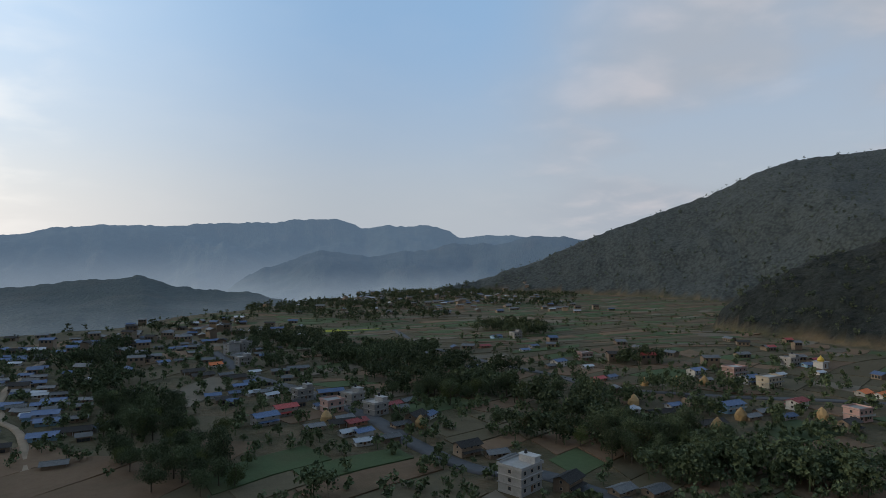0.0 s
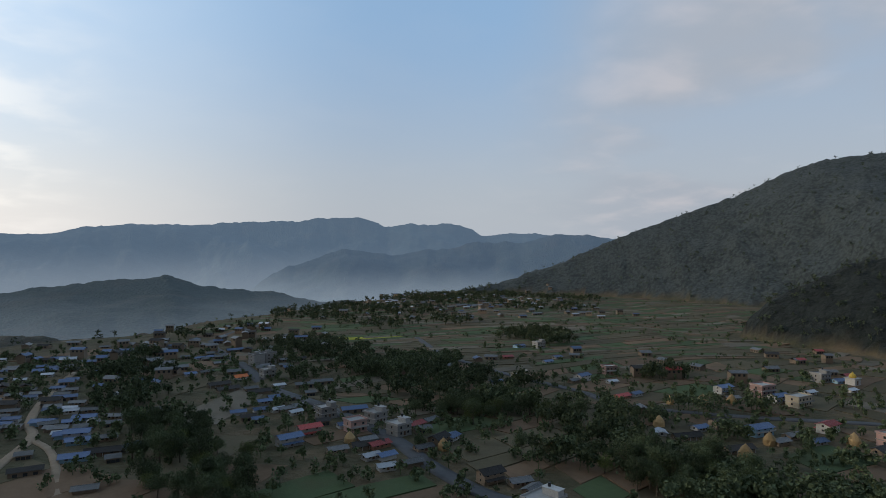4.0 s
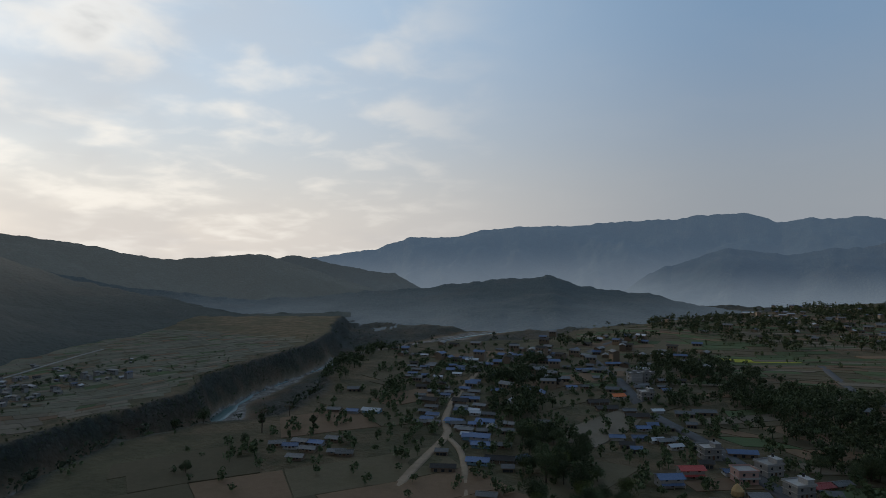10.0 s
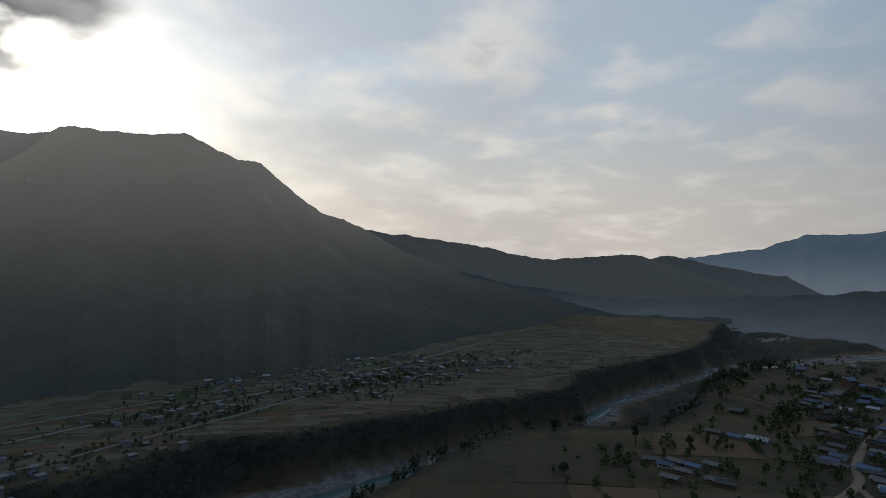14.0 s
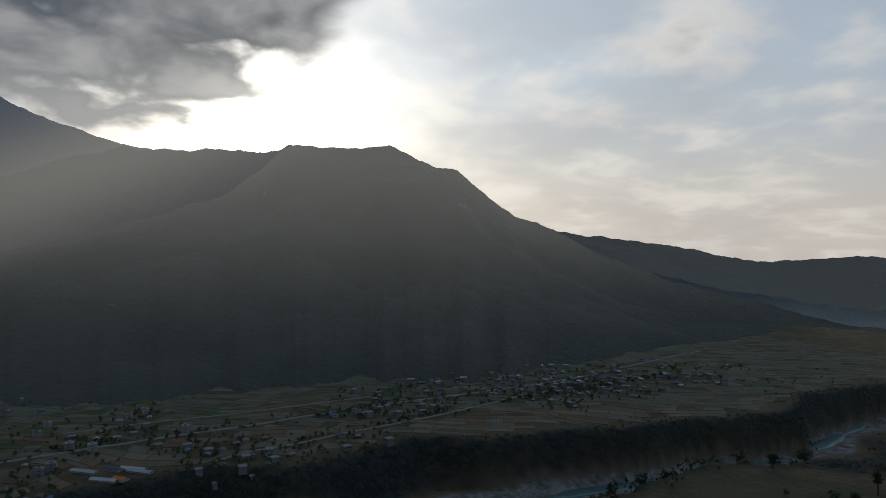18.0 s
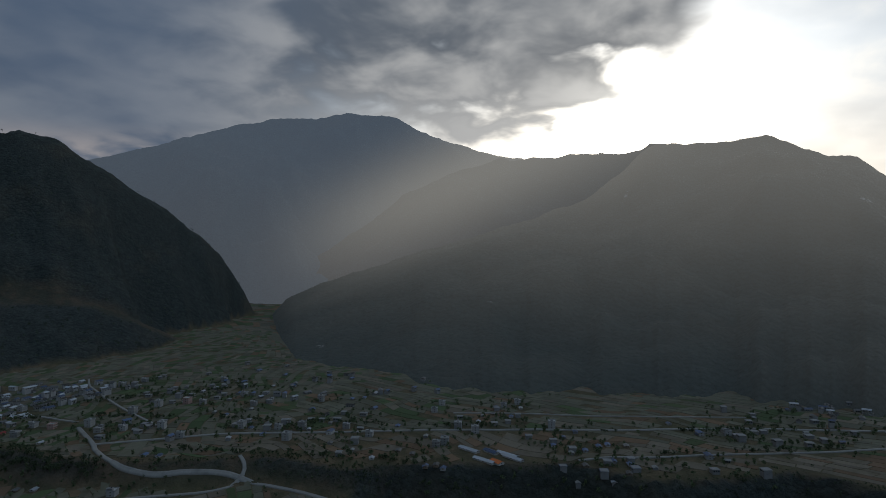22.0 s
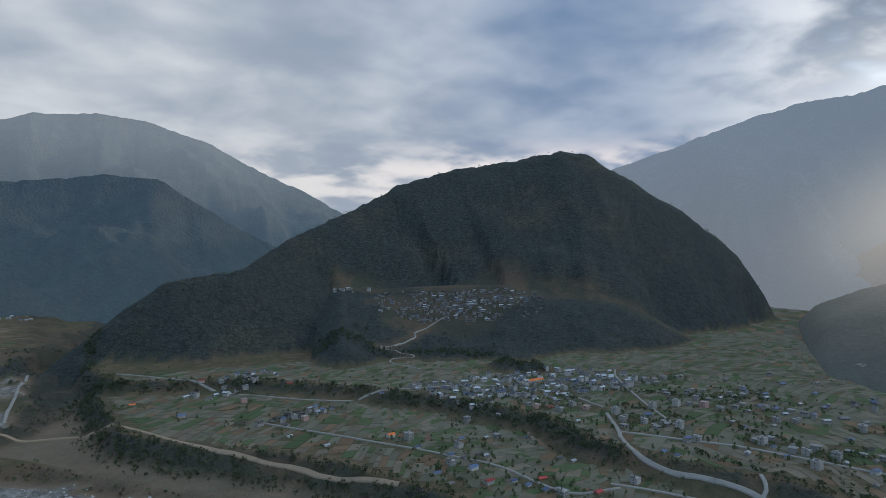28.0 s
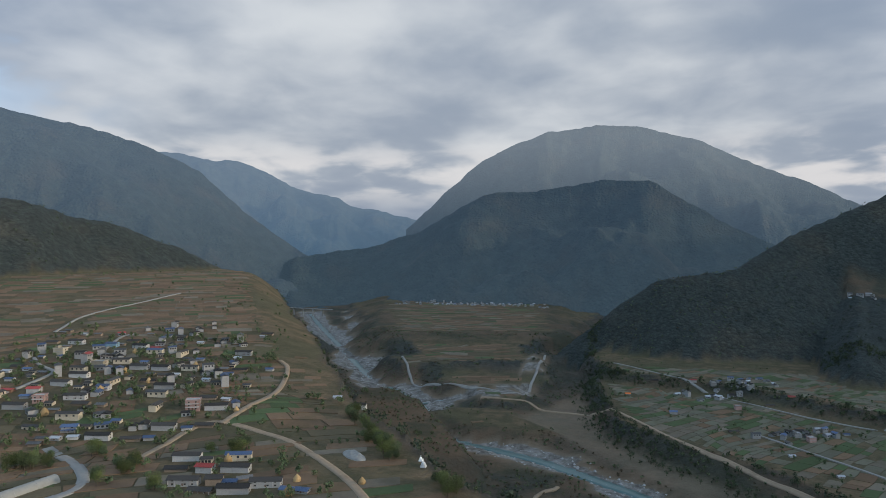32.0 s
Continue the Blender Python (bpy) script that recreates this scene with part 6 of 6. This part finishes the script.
# ---- far hamlets: houses too many and too small to count ----
def hamlet(name, cx, cy, rx, ry, count, roofs, seed, label, turn=0.0, rows=None):
    rs = np.random.default_rng(seed)
    u, v = np.clip(rs.normal(size=count), -1.5, 1.5) * rx * rs.uniform(0.8, 1.1, count), np.clip(rs.normal(size=count), -1.4, 1.4) * ry * rs.uniform(0.8, 1.1, count)
    x, y = cx + u * math.cos(radians(turn)) - v * math.sin(radians(turn)), cy + u * math.sin(radians(turn)) + v * math.cos(radians(turn))
    ok = clear_of(x, y, 4.0, 3.0)
    x, y = x[ok], y[ok]
    if rows:
        x, y = np.array([r[0] for r in rows]), np.array([r[1] for r in rows])
    z = land(x, y)[0]
    body, roof, hole = [], {k: [] for k in roofs}, []
    keys = list(roofs)
    for k in range(len(x)):
        w, d, h = rs.uniform(5, 9), rs.uniform(4, 5.5), rs.choice([2.5, 2.8, 5.2, 7.8], p=[0.74, 0.22, 0.04, 0.0] if seed == 1 else [0.5, 0.2, 0.24, 0.06])
        a = radians(turn) + rs.normal() * 0.25 + rs.choice([0.0, 0.0, 1.571])
        if rows:
            kind = HOUSES[rows[k][3]]
            w, d, h, a = kind[1] * rs.uniform(0.6, 0.85), kind[2] * rs.uniform(0.6, 0.75), (1.6, 3.2, 5.2)[kind[3] - 1] * rs.uniform(1.0, 1.25), radians(rows[k][2] + rs.uniform(-8, 8))
        rot = np.array([[math.cos(a), -math.sin(a), 0], [math.sin(a), math.cos(a), 0], [0, 0, 1]])
        at = np.array([x[k], y[k], z[k]])
        b = np.array([(sx * w / 2, sy * d / 2, zz) for zz in (-2.5, h) for sx, sy in ((-1, -1), (1, -1), (1, 1), (-1, 1))])
        body.append(b @ rot.T + at)
        e, rise = 0.5, d * 0.22
        if rows and HOUSES[rows[k][3]][5] == "flat":
            rise = -0.15
        g = np.array([(-w / 2 - e, -d / 2 - e, h - 0.2), (w / 2 + e, -d / 2 - e, h - 0.2), (w / 2 + e, 0, h + rise), (-w / 2 - e, 0, h + rise), (w / 2 + e, d / 2 + e, h - 0.2), (-w / 2 - e, d / 2 + e, h - 0.2)])
        roof[keys[rs.choice(len(keys), p=[roofs[q] for q in keys])]].append(g @ rot.T + at)
        for sy in (-1, 1):
            for sx in (-0.3, 0.0, 0.3):
                q = np.array([(sx * w - 0.6, sy * (d / 2 + 0.05), h - 1.9), (sx * w + 0.6, sy * (d / 2 + 0.05), h - 1.9), (sx * w + 0.6, sy * (d / 2 + 0.05), h - 0.7), (sx * w - 0.6, sy * (d / 2 + 0.05), h - 0.7)])
                hole.append((q if sy < 0 else q[::-1]) @ rot.T + at)
    root = tagged(new(name), label, "houses", kind="stuff")

    def join(nm, rows, pattern, mat):
        if not rows:
            return
        v = np.concatenate(rows)
        step_by = len(rows[0])
        q = (np.array(pattern)[None] + (np.arange(len(rows)) * step_by)[:, None, None]).reshape(-1, 4)
        ob = mesh_object(nm, v, q, mat, smooth=False)
        ob.parent = root

    join("walls", body, [(0, 1, 5, 4), (1, 2, 6, 5), (2, 3, 7, 6), (3, 0, 4, 7), (4, 5, 6, 7)], PLASTER["cream"] if seed == 23 else PLASTER["grey"] if seed % 2 else PLASTER["earth"])
    for key, rows in roof.items():
        join("roofs", rows, [(0, 1, 2, 3), (3, 2, 4, 5)], ROOF[key])
    join("windows", hole, [(0, 1, 2, 3)], GLASS)


hamlet("hillside_hamlet", -580, -1115, 105, 40, 320, {"grey": 0.55, "dark": 0.25, "white": 0.12, "blue": 0.08}, 1, "terraced hillside hamlet of grey-roofed stone houses", -27.0)
hamlet("far_town", 130, 880, 130, 150, 200, {"grey": 0.5, "dark": 0.2, "blue": 0.15, "white": 0.15}, 2, "distant hazy town of small grey-roofed houses")
hamlet("roadside_hamlet", -95, 480, 45, 80, 60, {"grey": 0.45, "dark": 0.2, "blue": 0.25, "white": 0.1}, 4, "row of small tin-roofed houses along the road")
hamlet("cliff_hamlet", -170, 420, 45, 65, 60, {"grey": 0.5, "dark": 0.25, "blue": 0.2, "white": 0.05}, 6, "crowded hamlet of low tin-roofed houses")
hamlet("valley_hamlet", -760, 330, 60, 130, 150, {"grey": 0.5, "dark": 0.15, "blue": 0.15, "white": 0.2}, 3, "distant valley village of pale small houses")
hamlet("valley_town", -480, -690, 95, 48, 230, {"grey": 0.4, "dark": 0.1, "blue": 0.2, "white": 0.3}, 5, "busy small town of concrete and tin-roofed houses")
hamlet("plain_houses", -640, -420, 110, 120, 50, {"grey": 0.4, "dark": 0.15, "blue": 0.3, "white": 0.15}, 7, "scattered houses on green valley plots")
hamlet("fork_village", 485, -1950, 150, 40, 130, {"grey": 0.3, "white": 0.6, "blue": 0.1}, 9, "distant pale village on the river plateau")
hamlet("gorge_village", 365, -395, 85, 55, 110, {"grey": 0.25, "dark": 0.5, "blue": 0.18, "red": 0.07}, 11, "dark-roofed houses crowded above the gorge", -52.0)
hamlet("upper_hamlet", -412, -1262, 22, 9, 8, {"white": 0.6, "grey": 0.4}, 13, "few pale houses high on the hill", -17.0)
hamlet("bench_houses", -126, -896, 42, 15, 34, {"grey": 0.4, "dark": 0.2, "blue": 0.2, "white": 0.2}, 15, "small roadside houses on the river bench", 30.0)
hamlet("bench_edge_houses", -164, -712, 26, 13, 20, {"grey": 0.4, "dark": 0.2, "blue": 0.2, "white": 0.2}, 17, "small houses near the edge of the bench", 30.0)
hamlet("highway_houses", 0, 0, 1, 1, 1, {"slab": 0.5, "grey": 0.2, "blue": 0.2, "white": 0.1}, 19, "concrete and tin-roofed houses strung along the valley highway", rows=PLAIN_ROWS)
hamlet("lane_houses", 0, 0, 1, 1, 1, {"grey": 0.5, "dark": 0.25, "blue": 0.2, "white": 0.05}, 20, "low tin-roofed houses crowded along the village lanes", rows=NORTH_ROWS)
hamlet("row_houses", 0, 0, 1, 1, 1, {"dark": 0.7, "blue": 0.15, "grey": 0.15}, 23, "long pale-walled row houses with dark roofs", rows=SOUTH_ROWS)
hamlet("east_houses", 200, 330, 90, 60, 25, {"grey": 0.5, "dark": 0.2, "blue": 0.2, "red": 0.1}, 12, "scattered tin-roofed houses among trees")


# ---- small things ----
STRAW = paint("dry_straw", (0.28, 0.18, 0.08), (0.42, 0.29, 0.14), 0.95, 3.0)
FILM = paint("dusty_plastic_film", (0.26, 0.25, 0.22), (0.36, 0.35, 0.31), 0.5, 0.5)
CHALK = paint("whitewash", (0.62, 0.61, 0.58), (0.78, 0.77, 0.74), 0.8)
GOLD = paint("golden_paint", (0.50, 0.32, 0.05), (0.62, 0.42, 0.08), 0.35, 1.5, 0.1, 0.6)


def lathe(profile, sides=14, jitter=0.0, seed=0):
    r = random.Random(seed)
    bm = bmesh.new()
    rings = [[bm.verts.new((rad * math.cos(k * 6.28319 / sides) * (1 + r.uniform(-jitter, jitter)), rad * math.sin(k * 6.28319 / sides) * (1 + r.uniform(-jitter, jitter)), z)) for k in range(sides)] for rad, z in profile]
    for a, b in zip(rings, rings[1:]):
        for k in range(sides):
            bm.faces.new((a[k], a[(k + 1) % sides], b[(k + 1) % sides], b[k]))
    bm.faces.new(rings[-1])
    return bm


def haystack(x, y, tall):
    root = tagged(new("haystack"), "golden brown conical haystack on bare soil", "haystack", "haystacks of the terrace")
    part("straw", lathe([(1.7 * tall / 4, -0.4), (2.0 * tall / 4, 0.5), (1.9 * tall / 4, tall * 0.45), (1.1 * tall / 4, tall * 0.75), (0.15, tall)], 14, 0.09, int(x)), STRAW, root)
    part("pole", boxes((-0.06, 0.06, -0.06, 0.06, tall - 0.3, tall + 0.6)), BARK, root)
    root.matrix_basis = pose(x, y, ground_at(x, y), 0, 0, x % 90)


for x, y, tall in ((194, -272, 4.2), (345, -342, 4.5), (340, -295, 5), (394, -426, 4), (142, -241, 4), (146, -256, 3.6), (362, -382, 4), (324, -413, 4.2), (116, -261, 3.4), (240, -345, 3.5), (330, -370, 3.8),
                   (128, 192, 5), (146, 205, 4.6), (154, 262, 5), (168, 262, 4.5), (118, 232, 4.5), (175, 200, 4.6), (-2, 225, 4), (30, 213, 4.2), (140, 265, 4)):
    haystack(x, y, tall)


def shrine(x, y, big):
    root = tagged(new("stupa"), "small whitewashed stupa at the cliff edge", "shrine", "stupas at the cliff")
    part("base", boxes((-1.2 * big, 1.2 * big, -1.2 * big, 1.2 * big, -0.5, 0.5 * big), (-0.9 * big, 0.9 * big, -0.9 * big, 0.9 * big, 0.5 * big, 1.0 * big)), CHALK, root)
    part("dome", lathe([(0.95 * big, 1.0 * big), (1.0 * big, 1.35 * big), (0.8 * big, 1.9 * big), (0.35 * big, 2.2 * big)], 16), CHALK, root)
    part("spire", lathe([(0.35 * big, 2.2 * big), (0.3 * big, 2.6 * big), (0.05, 3.7 * big)], 10), CHALK, root)
    root.matrix_basis = pose(x, y, ground_at(x, y) + 0.2)


shrine(97, -292, 1.1)
shrine(101, -300, 0.8)


def temple(x, y):
    root = tagged(new("temple"), "small white temple with a golden dome", "temple")
    part("wall", wall_bm(5, 5, 3.2), PLASTER["white"], root)
    part("roof", boxes((-3, 3, -3, 3, 3.2, 3.45)), ROOF["slab"], root)
    part("dome", lathe([(1.7, 3.45), (1.8, 4.2), (1.3, 5.2), (0.5, 5.9), (0.1, 6.6)], 16), GOLD, root, "golden dome")
    part("door", boxes((-0.5, 0.5, -2.6, -2.51, 0.3, 2.3)), DOOR, root)
    root.matrix_basis = pose(x, y, ground_at(x, y) + 0.2, 0, 0, 20)


temple(254, 291)


def greenhouse(x, y, turn):
    root = tagged(new("greenhouse"), "long dusty plastic tunnel greenhouse", "greenhouse")
    bm = bmesh.new()
    n, L, R = 12, 15.0, 3.6
    rows = [[bm.verts.new((xx, -R * math.cos(k * math.pi / n), 0.9 * R * math.sin(k * math.pi / n) - 0.3)) for k in range(n + 1)] for xx in np.linspace(-L, L, 9)]
    for a, b in zip(rows, rows[1:]):
        for k in range(n):
            bm.faces.new((a[k], a[k + 1], b[k + 1], b[k])[::-1])
    bm.faces.new(rows[0][::-1])
    bm.faces.new(rows[-1])
    part("film", bm, FILM, root)
    for xx in np.linspace(-L, L, 7):
        hoop = bmesh.new()
        for k in range(n):
            p, q = k * math.pi / n, (k + 1) * math.pi / n
            pts = [(-(R + e) * math.cos(t), 0.9 * (R + e) * math.sin(t) - 0.3) for e in (0.0, 0.06) for t in (p, q)]
            vs = [hoop.verts.new((xx + dx, yy, zz)) for dx in (-0.04, 0.04) for yy, zz in pts]
            hoop.faces.new((vs[2], vs[3], vs[7], vs[6]))
            hoop.faces.new((vs[0], vs[2], vs[3], vs[1]))
            hoop.faces.new((vs[4], vs[5], vs[7], vs[6]))
        part("hoop", hoop, ROOF["slab"], root, "thin metal hoop")
    root.matrix_basis = pose(x, y, ground_at(x, y) + 0.3, 0, 0, turn)


greenhouse(258, -213, 82)


def bridge(x0, y0, x1, y1, z):
    root = tagged(new("bridge"), "concrete road bridge over the gravel river bed", "bridge")
    length = math.hypot(x1 - x0, y1 - y0)
    part("deck", boxes((0, length, -3.5, 3.5, -0.8, 0)), ROOF["slab"], root)
    for s in (-3.4, 3.25):
        part("railing", boxes((0, length, s, s + 0.15, 0, 1.0)), ROOF["slab"], root)
    for k in range(1, 5):
        part("pier", boxes((length * k / 5 - 0.9, length * k / 5 + 0.9, -2.6, 2.6, -22, -0.8)), ROOF["slab"], root)
    root.matrix_basis = pose(x0, y0, z, 0, 0, math.degrees(math.atan2(y1 - y0, x1 - x0)))


bridge(436, -1056, 356, -972, -92)
bridge(1060, -1785, 880, -1758, -76)


def boulders():
    rs = np.random.default_rng(3)
    c = smooth_line(RIVER, 3.0)
    c = c[(c[:, 1] < -150)]
    pts = c[rs.integers(0, len(c), 2600)] + rs.normal(size=(2600, 2)) * 17
    d, _ = to_line(pts[:, 0], pts[:, 1], RIVER)
    pts = pts[d > 7]
    pts = pts[land(pts[:, 0], pts[:, 1])[3] > 0.6]
    z = land(pts[:, 0], pts[:, 1])[0]
    unit = np.array([(1, 0, 0), (-1, 0, 0), (0, 1, 0), (0, -1, 0), (0, 0, 0.8), (0, 0, -0.6)])
    tri = np.array([(0, 2, 4), (2, 1, 4), (1, 3, 4), (3, 0, 4), (2, 0, 5), (1, 2, 5), (3, 1, 5), (0, 3, 5)])
    s = rs.uniform(0.5, 1.9, len(pts))
    v = unit[None] * s[:, None, None] * rs.uniform(0.7, 1.3, (len(pts), 6, 1)) + np.column_stack([pts, z])[:, None]
    f = (tri[None] + (np.arange(len(pts)) * 6)[:, None, None]).reshape(-1, 3)
    ob = mesh_object("boulders", v.reshape(-1, 3), f, way_material("river_stone", (0.22, 0.215, 0.20), (0.46, 0.45, 0.43)), smooth=False)
    tagged(ob, "pale boulders scattered along the river bed", "boulders", kind="stuff")


boulders()


def rubble_heap(x, y, long, wide, turn):
    """A low heap of broken stone tipped beside the track."""
    n = 26
    u, v = np.meshgrid(np.linspace(-1, 1, n), np.linspace(-1, 1, n), indexing="ij")
    r = np.hypot(u, v)
    a = radians(turn)
    px = x + u * long * math.cos(a) - v * wide * math.sin(a)
    py = y + u * long * math.sin(a) + v * wide * math.cos(a)
    h = (1 - step(0.25, 1.0, r + fbm(px, py, 5, 2, 5) * 0.3)) * (1.3 + fbm(px, py, 4, 3, 6) * 1.4)
    z = land(px.ravel(), py.ravel())[0] + h.ravel() + 0.45 - 1.2 * step(0.85, 1.0, r).ravel()
    i, j = np.meshgrid(np.arange(n - 1), np.arange(n - 1), indexing="ij")
    f = np.stack([i * n + j, (i + 1) * n + j, (i + 1) * n + j + 1, i * n + j + 1], -1).reshape(-1, 4)
    ob = mesh_object("rubble_heap", np.column_stack([px.ravel(), py.ravel(), z]), f, way_material("broken_stone", (0.16, 0.15, 0.135), (0.34, 0.33, 0.30)), smooth=False)
    tagged(ob, "pale grey heap of broken stone beside a track", "rubble heap")


rubble_heap(136, -296, 11, 4.5, -38)
